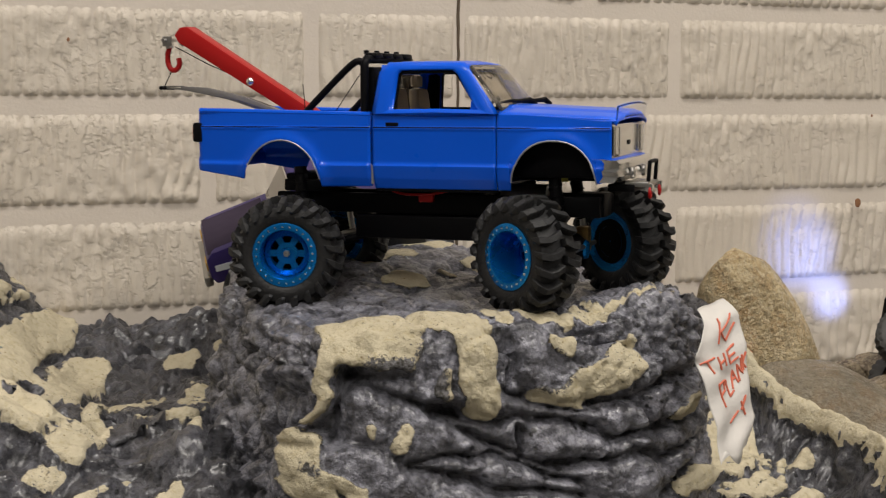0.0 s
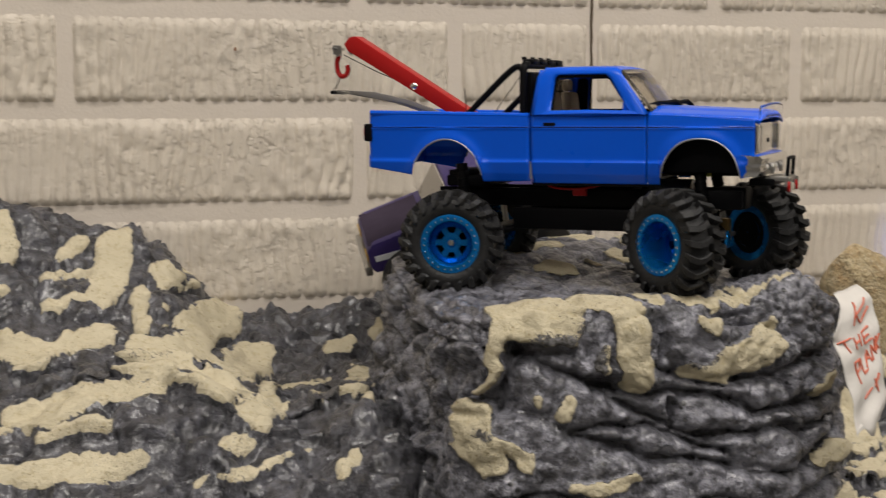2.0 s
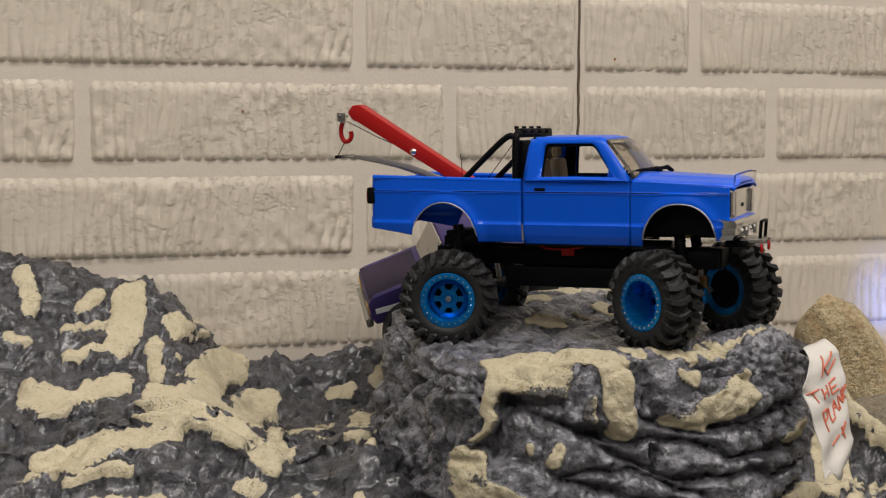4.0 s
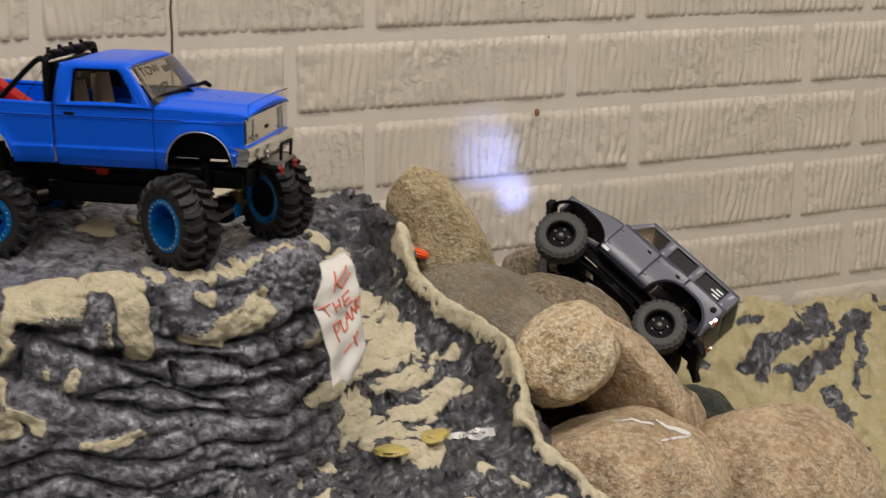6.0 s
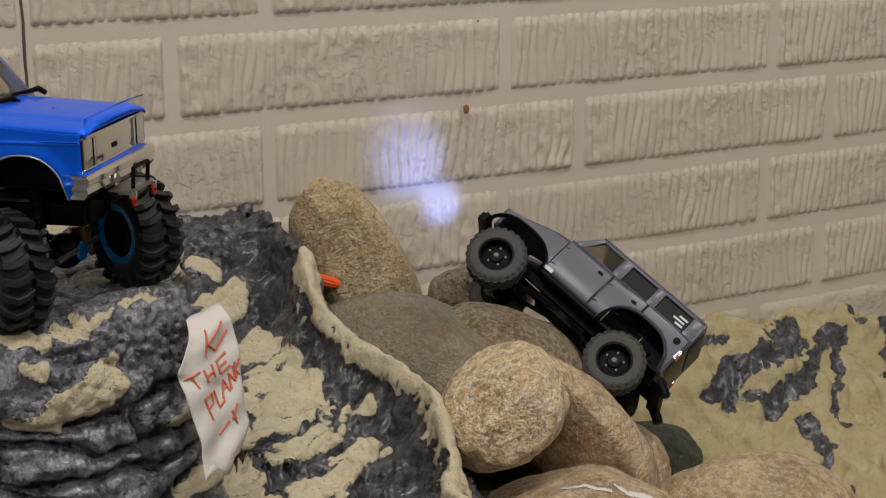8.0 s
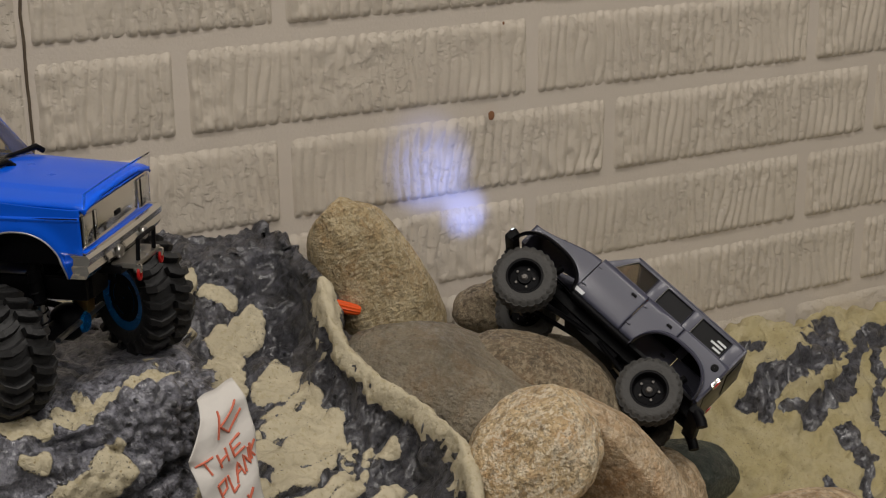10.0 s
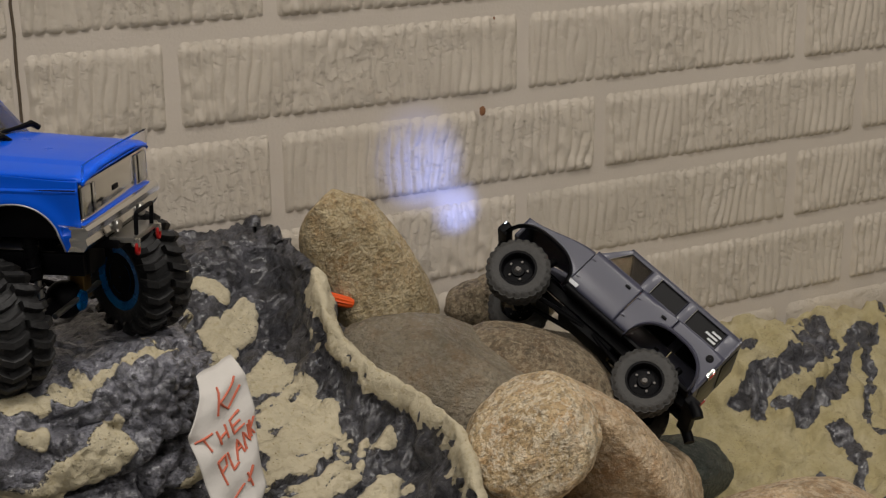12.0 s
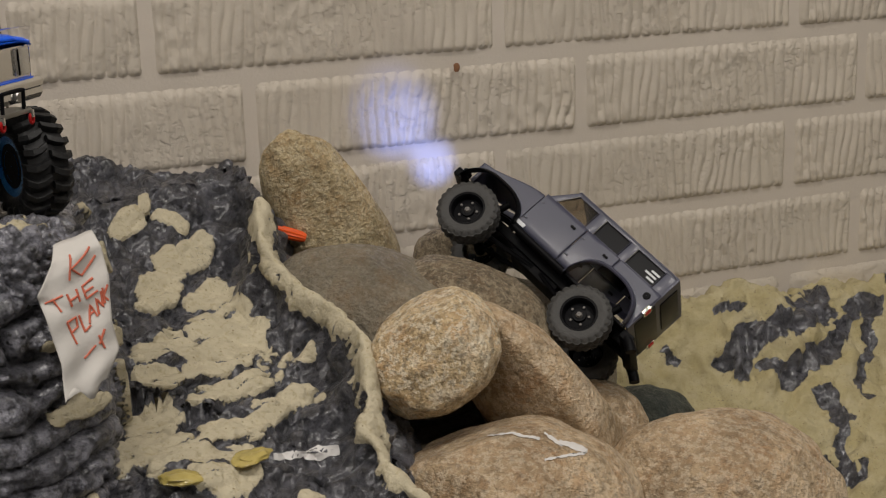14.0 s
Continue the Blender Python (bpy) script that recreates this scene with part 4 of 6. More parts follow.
for side in (-1, 1):
    side_panel("bed_side", -0.1260, -0.0198, bed_low, bed_high, side, truck)
    side_panel("door", -0.0182, 0.0546, lambda x: 0.0730, lambda x: 0.1168, side, truck)
    side_panel("fender", 0.0552, 0.1212, lambda x: 0.0730 + 0.0055 * smooth_step(0.10, 0.118, x), lambda x: 0.1168 - 0.0036 * smooth_step(0.055, 0.126, x), side, truck)
    for cx, cz, rx, rz, power in ARCHES:
        pts = []
        for k in range(33):
            a = math.pi * k / 32
            x = cx + rx * 0.99 * math.copysign(abs(math.cos(a)) ** (2 / power), math.cos(a))
            z = cz + rz * 0.99 * math.sin(a) ** (2 / power)
            if z > 0.0755 and not (x < -0.0935 and z < 0.084):
                pts.append((x, side * (half_width(x, z) + flare(x, z) + 0.0004), z))
        part("arch_trim", rod(pts, 0.00055, 6), SILVER, truck, "bare silver edge of the wheel arch")
    # black rods stand in for the shadow line under the belt crease
    for xa, xb in ((-0.1255, -0.0200), (-0.0180, 0.0545), (0.0553, 0.1205)):
        line = [(xa + (xb - xa) * k / 12, side * (half_width(xa + (xb - xa) * k / 12, 0.1088) + 0.0006), 0.1088) for k in range(13)]
        part("body_groove", rod(line, 0.00042, 5), BLACK, truck)
    part("door_handle", box(-0.0105, side * 0.0450 - 0.0008, 0.1096, -0.0028, side * 0.0450 + 0.0008, 0.1118, 0.0006), BLACK, truck)
    rail = rod([(-0.1255, side * 0.0432, 0.1184), (-0.0200, side * 0.0432, 0.1162)], 0.0018, 8)
    part("bed_rail", rail, BLUE, truck)
    part("inner_bed_side", box(-0.123, side * 0.0395 - 0.0006, 0.098, -0.021, side * 0.0395 + 0.0006, 0.1160), BLUE, truck)
    lamp = part("tail_lamp", box(-0.1300, side * 0.0410 - 0.0042, 0.0992, -0.1238, side * 0.0410 + 0.0046, 0.1112, 0.0016), BLACK, truck, "black tail lamp")
    part("lens", box(-0.1306, side * 0.0408 - 0.0028, 0.1015, -0.1296, side * 0.0408 + 0.0028, 0.1085, 0.0005), RED_LENS, lamp)
    part("sill", rod([(-0.018, side * 0.0405, 0.0722), (0.055, side * 0.0405, 0.0722)], 0.0012, 6), BLACK, truck)
    part("sill_chrome", box(-0.0196, side * 0.0436 - 0.0008, 0.0755, -0.0184, side * 0.0436 + 0.0008, 0.0865), SILVER, truck, "bare silver edge of the cab")

part("tailgate", box(-0.1268, -0.0405, 0.0865, -0.1238, 0.0405, 0.1175, 0.0010), BLUE, truck)
part("rear_valance", box(-0.1275, -0.0430, 0.0820, -0.1225, 0.0430, 0.0905, 0.0015), BLUE, truck)
part("bed_floor", box(-0.1238, -0.0400, 0.0960, -0.0205, 0.0400, 0.0980), BLUE, truck)
part("bed_front", box(-0.0212, -0.0400, 0.0765, -0.0198, 0.0400, 0.1158), BLUE, truck)


def cab_frame(side):
    """The upper side of the cab round the open window."""
    outer = [(-0.0182, 0.1168), (-0.0150, 0.1405), (-0.0105, 0.1455), (0.0345, 0.1450), (0.0385, 0.1412), (0.0562, 0.1168)]
    inner = [(-0.0060, 0.1182), (-0.0042, 0.1400), (-0.0022, 0.1418), (0.0280, 0.1420), (0.0318, 0.1392), (0.0445, 0.1182)]
    bm = bmesh.new()
    rings = []
    for loop, push in ((outer, 0.0), (None, 0.0007), (inner, 0.0)):
        ring = []
        for i in range(6):
            a, b = outer[i], inner[i]
            x, z = loop[i] if loop else ((a[0] + b[0]) / 2, (a[1] + b[1]) / 2)
            y = 0.0441 - (z - 0.1168) * 0.20 - 0.0022 * max(0.0, (z - 0.1425) / 0.003) + push
            ring.append(bm.verts.new((x, side * y, z)))
        rings.append(ring)
    for p, q in zip(rings, rings[1:]):
        for i in range(6):
            bm.faces.new((p[i], p[(i + 1) % 6], q[(i + 1) % 6], q[i]))
    bmesh.ops.subdivide_edges(bm, edges=bm.edges[:], cuts=1, use_grid_fill=True)
    return thick(part("cab_frame", bm, BLUE, truck), 0.0022, -1 if side > 0 else 1)


for side in (-1, 1):
    cab_frame(side)
    loop = [(-0.0054, 0.1186), (-0.0038, 0.1396), (-0.0022, 0.1412), (0.0278, 0.1414), (0.0312, 0.1388), (0.0434, 0.1186)]
    part("window_seal", rod([(x, side * (0.0432 - (z - 0.1168) * 0.20), z) for x, z in loop], 0.0011, 6, closed=True), BLACK, truck, "black window seal")
    part("pillar_lining", prism([(-0.0150, 0.1180), (-0.0120, 0.1430), (-0.0050, 0.1430), (-0.0060, 0.1180)], side * 0.0375, side * 0.0385), BLACK, truck)
    part("window_trim", rod([(-0.0060, side * 0.0445, 0.1178), (0.0425, side * 0.0445, 0.1178)], 0.0007, 6), BLUE, truck)
    part("mirror_corner", prism([(0.0392, 0.1180), (0.0455, 0.1180), (0.0400, 0.1252)], side * 0.0428, side * 0.0440, 0.0004), BLUE, truck)


def roof_point(u, v):
    x, y = -0.0125 + u * 0.0495, (v * 2 - 1) * 0.0392
    e = abs(v * 2 - 1)
    z = 0.1480 - 0.0012 * e ** 2 - 0.0026 * max(0.0, (e - 0.86) / 0.14) ** 2 - 0.0022 * max(0.0, (u - 0.8) / 0.2) ** 2 - 0.0026 * max(0.0, (0.14 - u) / 0.14) ** 2
    return (x, y, z)


thick(part("roof", sheet(24, 28, roof_point), BLUE, truck), 0.0018)
part("headliner", box(-0.0120, -0.0365, 0.1436, 0.0340, 0.0365, 0.1446), BLACK, truck)


def back_wall():
    bm = bmesh.new()
    outer = [(-0.043, 0.0735), (0.043, 0.0735), (0.0425, 0.118), (0.0385, 0.1455), (-0.0385, 0.1455), (-0.0425, 0.118)]
    inner = [(-0.030, 0.1200), (0.030, 0.1200), (0.0295, 0.128), (0.0285, 0.1400), (-0.0285, 0.1400), (-0.0295, 0.128)]
    a = [bm.verts.new((-0.0176 + 0.10 * max(0, z - 0.118), y, z)) for y, z in outer]
    b = [bm.verts.new((-0.0176 + 0.10 * max(0, z - 0.118), y, z)) for y, z in inner]
    for i in range(6):
        bm.faces.new((a[i], a[(i + 1) % 6], b[(i + 1) % 6], b[i]))
    return thick(part("cab_back", bm, BLUE, truck), 0.0016)


back_wall()
part("rear_window", box(-0.0172, -0.0300, 0.1195, -0.0166, 0.0300, 0.1405), GLASS, truck, "clear rear window").visible_shadow = False


def screen_point(u, v):
    y = (v * 2 - 1)
    bow = 0.004 * (1 - y * y)
    return (0.0366 + u * 0.0202 + bow, y * (0.0366 + 0.0048 * u), 0.1455 - u * 0.0268 - 0.0006 * (1 - u) * y * y)


screen = thick(part("windscreen", sheet(10, 16, screen_point), GLASS, truck, "clear windscreen with a lettered sun strip"), 0.0006)
screen.visible_shadow = False
letters = bpy.data.curves.new("banner_text", "FONT")
letters.body, letters.size, letters.extrude, letters.align_x = "TOW", 0.0105, 0.0001, "LEFT"
text_ob = new("banner_text", letters)
graph = bpy.context.evaluated_depsgraph_get()
text_mesh = bpy.data.meshes.new_from_object(text_ob.evaluated_get(graph))
bpy.data.objects.remove(text_ob)
text_mesh.materials.clear()
text_mesh.materials.append(BLACK)
for v in text_mesh.vertices:
    spot = screen_point(0.34 - v.co.y / 0.0336, ((-0.0335 + v.co.x) / 0.0385 + 1) / 2)
    v.co = Vector(spot) + Vector((0.0010 + v.co.z, 0, 0.0008))
banner = new("banner_text", text_mesh)
banner.parent = screen
bar = box(-0.0017, -0.002, -0.0046, 0.0017, 0.034, 0.0, 0.0)
for v in bar.verts:
    y = v.co.y / 0.0402
    u = 0.21 - v.co.z / 0.0268 * 0.9
    p = screen_point(u, (y + 1) / 2)
    v.co = Vector(p) + Vector((0.0003 + (0.0003 if v.co.x > 0 else 0), 0, 0.0004))
part("banner_bar", bar, BLACK, screen)


def hood_point(u, v):
    e = abs(v * 2 - 1)
    x = 0.0575 + u * 0.0695 + 0.0015 * (1 - e * e) * (1 if u > 0.5 else 2 * u) + 0.002 * (1 - e * e) * (1 - u)
    w = 0.0440 - 0.0016 * u
    centre, edge = 0.1216 - 0.0034 * u, 0.1174 - 0.0030 * u
    z = centre + (edge - centre) * e ** 3 - 0.0025 * max(0.0, (u - 0.93) / 0.07) ** 2
    z += 0.0009 * smooth_step(0.66, 0.60, e) - 0.0010 * max(0.0, (e - 0.94) / 0.06) ** 2
    return (x, (v * 2 - 1) * w, float(z))


hood = thick(part("hood", sheet(30, 40, hood_point), BLUE, truck, "blue hood with a raised middle"), 0.0014)
part("cowl", box(0.052, -0.0425, 0.1120, 0.0620, 0.0425, 0.1178, 0.001), BLACK, truck)


def deflector_point(u, v):
    e = v * 2 - 1
    return (0.1262 + 0.0020 * (1 - e * e) + 0.0010 * u, e * 0.0425, 0.1122 + 0.0020 * (1 - e * e) + 0.0092 * u)


shield = thick(part("bug_shield", sheet(6, 24, deflector_point), glass("smoked_shield", (0.88, 0.88, 0.92), 0.03), truck, "smoked clear bug shield"), 0.0005)
shield.visible_shadow = False
part("shield_strip", rod([deflector_point(0.06, k / 16) for k in range(17)], 0.0006, 6), BLUE, shield)

# front end
grille = part("grille", box(0.1195, -0.0425, 0.0915, 0.1245, 0.0425, 0.1112, 0.0012), CHROME, truck, "chrome grille and headlamp panel")
part("grille_mesh", box(0.1244, -0.0255, 0.0948, 0.1250, 0.0255, 0.1085, 0.0002), STEEL, grille, "dull silver grille mesh")
part("emblem", box(0.1249, -0.0035, 0.0985, 0.1256, 0.0035, 0.1012, 0.0003), BLACK, grille, "small dark emblem")
for side in (-1, 1):
    lamp = part("headlamp", box(0.1240, side * 0.0340 - 0.0075, 0.0935, 0.1252, side * 0.0340 + 0.0075, 0.1098, 0.0005), CHROME, truck, "square chrome headlamp")
    part("reflector", box(0.1250, side * 0.0345 - 0.0058, 0.0955, 0.1256, side * 0.0345 + 0.0058, 0.1078, 0.0003), PALE, lamp, "bright headlamp reflector")
    part("bezel", box(0.1250, side * 0.0300 - 0.0010, 0.0940, 0.1260, side * 0.0300 + 0.0010, 0.1092, 0.0002), BLACK, lamp)
    part("lens", box(0.1257, side * 0.0340 - 0.0072, 0.0938, 0.1264, side * 0.0340 + 0.0072, 0.1095, 0.0003), LAMP_GLASS, lamp)
    part("side_marker", box(0.1180, side * 0.0418 - 0.0012, 0.0935, 0.1244, side * 0.0418 + 0.0012, 0.1098, 0.0004), BLACK, truck, "dark side marker lamp")
part("front_lip", box(0.1190, -0.0432, 0.0892, 0.1262, 0.0432, 0.0918, 0.0009), BLUE, truck)


def bumper_point(u, v):
    e = v * 2 - 1
    prof = ((0.1215, 0.0885), (0.1285, 0.0880), (0.1300, 0.0866), (0.1298, 0.0838), (0.1285, 0.0828), (0.1292, 0.0800), (0.1270, 0.0772), (0.1210, 0.0772))
    i = min(int(u * 7), 6)
    f = u * 7 - i
    x = prof[i][0] * (1 - f) + prof[i + 1][0] * f
    z = prof[i][1] * (1 - f) + prof[i + 1][1] * f
    bend = max(0.0, (abs(e) - 0.80) / 0.20)
    wide = math.copysign(0.0472 * min(1.0, abs(e) / 0.80) + 0.0006 * min(1.0, bend * 4), e)
    return (x - 0.0030 * min(1.0, bend * 4) ** 2 - 0.0050 * bend - 0.0012 * e * e, wide - math.copysign(max(0.0, 0.1290 - x) * 0.25 * (bend > 0), e), 0.0916 + (z - 0.0885) * 1.15)


bumper = part("front_bumper", sheet(14, 40, bumper_point), CHROME, truck, "chrome front bumper with round lamps")
for side in (-1, 1):
    part("fog_lamp", spun([(0.0003, 0.0013), (0.0030, 0.0011), (0.0036, 0.0004), (0.0036, -0.001)], 20), STEEL, bumper).matrix_local = pose(0.1300, side * 0.016, 0.0826, 0, 0, -90)
part("inner_fender", box(0.061, -0.0330, 0.0800, 0.1170, 0.0390, 0.1085, 0.002), BLACK, truck)
part("bumper_mount", box(0.116, -0.018, 0.0715, 0.1320, 0.020, 0.0760, 0.001), BLACK, truck)
part("winch_plate", box(0.126, -0.0165, 0.0745, 0.1400, 0.0165, 0.0775, 0.0008), STEEL, truck, "steel winch plate")
part("bull_bar", rod(curve_through([(0.1385, -0.0105, 0.0765), (0.1392, -0.0105, 0.0872), (0.1392, -0.0085, 0.0888), (0.1392, 0.0085, 0.0888), (0.1392, 0.0105, 0.0872), (0.1385, 0.0105, 0.0765)], 4), 0.0012, 8), BLACK, truck, "black square bull bar")
for side in (-1, 1):
    ring = [(0.1405, side * 0.0145 + 0.0017 * math.sin(a), 0.0712 + 0.0028 * math.cos(a)) for a in (k * math.tau / 14 for k in range(14))]
    part("shackle", rod(ring, 0.0009, 8, closed=True), RED, truck, "red tow shackle")
    part("shackle_mount", box(0.1375, side * 0.0145 - 0.0012, 0.0720, 0.1420, side * 0.0145 + 0.0012, 0.0765, 0.0005), CHROME, truck)

# wipers
for y0, y1 in ((-0.037, 0.000), (0.002, 0.034)):
    a, b = Vector((0.0645, y1, 0.1244)), Vector((0.0548, y0, 0.1226))
    part("wiper", rod([a + Vector((0.003, 0.003, -0.003)), a, a.lerp(b, 0.3), a.lerp(b, 0.6) + Vector((0, 0, 0.0008)), b], [0.0016, 0.0018, 0.0013, 0.0010, 0.0006], 8), BLACK, truck, "black windscreen wiper")
part("wiper_motor", rod([(0.0605, -0.004, 0.1205), (0.0640, 0.006, 0.1222)], 0.0018, 8), BLACK, truck)

# cabin
for side in (-1, 1):
    seat = part("seat", box(0.000, side * 0.0195 - 0.0125, 0.092, 0.026, side * 0.0195 + 0.0125, 0.1035, 0.003), BEIGE, truck, "beige bucket seat")
    bm = box(-0.0105, side * 0.0195 - 0.0120, 0.100, -0.0030, side * 0.0195 + 0.0120, 0.1315, 0.003)
    for v in bm.verts:
        v.co.x -= (v.co.z - 0.10) * 0.10
        v.co.y = side * 0.0195 + (v.co.y - side * 0.0195) * (1 - 0.25 * max(0, (v.co.z - 0.118) / 0.014))
    part("backrest", bm, BEIGE, seat)
    part("headrest", box(-0.0135, side * 0.0195 - 0.0055, 0.1320, -0.0085, side * 0.0195 + 0.0055, 0.1395, 0.002), BEIGE, seat)
part("dashboard", box(0.040, -0.0405, 0.098, 0.0545, 0.0405, 0.1175, 0.003), BLACK, truck)
part("cab_floor", box(-0.017, -0.0405, 0.0740, 0.056, 0.0405, 0.0755), BLACK, truck)
part("console", box(0.0, -0.004, 0.0755, 0.045, 0.004, 0.1050, 0.001), BLACK, truck)
wheel_ring = [(0.0345 + 0.0040 * math.sin(a), 0.0195 + 0.0085 * math.cos(a), 0.1180 + 0.0075 * math.sin(a)) for a in (k * math.tau / 20 for k in range(20))]
part("steering_wheel", rod(wheel_ring, 0.0010, 6, closed=True), BLACK, truck)

# roll bar with its lamps
part("roll_bar", rod(curve_through([(-0.0265, -0.0385, 0.1120), (-0.0265, -0.0385, 0.1420), (-0.0262, -0.0365, 0.1478), (-0.0258, -0.030, 0.1490), (-0.0258, 0.030, 0.1490),
                                    (-0.0262, 0.0365, 0.1478), (-0.0265, 0.0385, 0.1420), (-0.0265, 0.0385, 0.1120)], 5), 0.0026, 10), BLACK, truck, "black tubular roll bar")
for side in (-1, 1):
    part("roll_bar_brace", rod(curve_through([(-0.0700, side * 0.0375, 0.1130), (-0.0360, side * 0.0375, 0.1450), (-0.0280, side * 0.0370, 0.1466)], 5), 0.0022, 10), BLACK, truck)
    part("bar_knuckle", rod([(-0.0265, side * 0.0385, 0.1100), (-0.0265, side * 0.0385, 0.1180)], 0.0036, 10), BLACK, truck)
for k in range(4):
    y = -0.0255 + k * 0.017
    pod = part("roof_lamp", box(-0.0300, y - 0.0060, 0.1494, -0.0215, y + 0.0060, 0.1530, 0.0018), BLACK, truck, "black roof lamp pod")
    part("pod_knob", rod([(-0.0258, y, 0.1525), (-0.0258, y, 0.1545)], 0.0016, 8), BLACK, pod)
part("bar_panel", box(-0.0300, -0.0300, 0.1125, -0.0235, 0.0300, 0.1445, 0.002), BLACK, truck, "black panel under the roll bar")

# tow boom
bm = prism([(-0.0470, 0.0985), (-0.0440, 0.1067), (-0.1500, 0.1716), (-0.1552, 0.1708), (-0.1588, 0.1660), (-0.1560, 0.1614)], -0.0066, 0.0066, 0.0008)
boom = part("boom", bm, RED, truck, "red square-section tow boom")
boom.location = (-0.0055, 0, 0)
for side in (-1, 1):
    part("rivet", spun([(0.0003, side * 0.0020), (0.0018, side * 0.0017), (0.0026, side * 0.0008), (0.0028, 0.0)], 16), CHROME, boom, "steel rivet").matrix_local = pose(-0.1085, side * 0.0062, 0.1362)
part("pulley", spun([(0.0030, -0.0020), (0.0034, -0.0018), (0.0022, -0.0006), (0.0022, 0.0006), (0.0034, 0.0018), (0.0030, 0.0020)], 20), STEEL, boom, "steel pulley").matrix_local = pose(-0.1578, 0, 0.1625)
part("pulley_cheek", box(-0.1612, -0.0048, 0.1592, -0.1550, -0.0040, 0.1655, 0.0002), STEEL, boom)
part("pulley_bolt", rod([(-0.1590, -0.0085, 0.1632), (-0.1590, 0.0085, 0.1632)], 0.0011, 8), STEEL, boom)
hook_line = [(-0.1588, 0.0, 0.1585), (-0.1602, 0, 0.1540), (-0.1600, 0, 0.1480), (-0.1575, 0, 0.1440), (-0.1540, 0, 0.1445), (-0.1522, 0, 0.1480), (-0.1528, 0, 0.1515)]
part("hook", rod(curve_through(hook_line, 5), 0.0017, 10), RED, boom, "red tow hook")
part("hook_pin", rod([(-0.1588, -0.003, 0.1590), (-0.1588, 0.003, 0.1590)], 0.0013, 8), STEEL, boom)
part("cable", rod([(-0.1560, 0.002, 0.1590), (-0.1320, 0.001, 0.1470), (-0.0800, 0, 0.1250)], 0.00035, 5), BLACK, boom)
part("cable", rod([(-0.1575, 0, 0.1440), (-0.1600, -0.001, 0.1380), (-0.1620, -0.002, 0.1335)], 0.00035, 5), BLACK, boom)
stinger = part("wheel_lift_arm", prism([(-0.1635, 0.1335), (-0.1628, 0.1312), (-0.1200, 0.1235), (-0.0850, 0.1120), (-0.0830, 0.1140), (-0.1180, 0.1265), (-0.1450, 0.1325)], -0.0135, -0.0105, 0.0004), CARD, truck, "dark grey folding wheel lift")
part("arm", prism([(-0.1635, 0.1335), (-0.1628, 0.1312), (-0.1200, 0.1235), (-0.0850, 0.1120), (-0.0830, 0.1140), (-0.1180, 0.1265), (-0.1450, 0.1325)], 0.0105, 0.0135, 0.0004), CARD, stinger)
part("plate", prism([(-0.1615, 0.1332), (-0.1440, 0.1318), (-0.1180, 0.1262), (-0.0900, 0.1165), (-0.0905, 0.1152), (-0.1185, 0.1245), (-0.1445, 0.1302), (-0.1615, 0.1320)], -0.0102, 0.0102), STEEL, stinger)
part("cross_bar", rod([(-0.1630, -0.0150, 0.1325), (-0.1630, 0.0150, 0.1325)], 0.0013, 8), BLACK, stinger)
part("winch", rod([(-0.055, -0.012, 0.104), (-0.055, 0.012, 0.104)], 0.0065, 16), BLACK, truck)
part("stay_wire", rod([(-0.0300, -0.030, 0.1440), (-0.0600, -0.012, 0.1130)], 0.0003, 5), BLACK, truck)
part("aerial", rod([(-0.0735, -0.020, 0.112), (-0.0738, -0.0205, 0.126), (-0.0745, -0.021, 0.1345)], 0.0003, 5), BLACK, truck)

# chassis
for side in (-1, 1):
    part("frame_rail", box(-0.094, side * 0.0165 - 0.0022, 0.0560, 0.112, side * 0.0165 + 0.0022, 0.0680, 0.0008), BLACK, truck)
    part("skid_rail", box(-0.040, side * 0.0190 - 0.0030, 0.0410, 0.046, side * 0.0190 + 0.0030, 0.0550, 0.0010), BLACK, truck)
    for x in (-0.0689, 0.086):
        tower = part("shock_absorber", rod([(x + 0.006, side * 0.0290, 0.0400), (x + 0.004, side * 0.0270, 0.0560)], 0.0020, 10), STEEL, truck)
        part("shock_body", rod([(x + 0.004, side * 0.0270, 0.0560), (x + 0.001, side * 0.0245, 0.0840)], 0.0037, 12), BLACK, tower)
        coil = [(x + 0.006 - 0.005 * k / 60, side * (0.0290 - 0.0045 * k / 60), 0.0420 + 0.040 * k / 60) for k in range(61)]
        coil = [(px + 0.0040 * math.cos(k * 0.75), py + 0.0040 * math.sin(k * 0.75), pz) for k, (px, py, pz) in enumerate(coil)]
        part("spring", rod(coil, 0.0005, 5), BLACK, tower)
    part("link", rod([(-0.0660, side * 0.0230, 0.0350), (-0.010, side * 0.0150, 0.0480)], 0.0020, 8), BLACK, truck)
    part("link", rod([(0.0830, side * 0.0230, 0.0350), (0.025, side * 0.0150, 0.0480)], 0.0020, 8), BLACK, truck)
    part("knuckle", box(0.0805, side * 0.0290 - 0.0035, 0.0270, 0.0915, side * 0.0290 + 0.0035, 0.0430, 0.0012), STEEL, truck, "steel steering knuckle")
part("skid_plate", box(-0.042, -0.0200, 0.0405, 0.048, 0.0200, 0.0430, 0.001), BLACK, truck)
part("gearbox", box(-0.030, -0.0140, 0.0440, 0.040, 0.0140, 0.0740, 0.003), BLACK, truck)
part("motor", rod([(0.050, -0.006, 0.066), (0.078, -0.006, 0.066)], 0.0085, 16), STEEL, truck)
part("battery_tray", box(-0.086, -0.0260, 0.0690, -0.056, 0.0260, 0.0765, 0.0015), BLACK, truck)
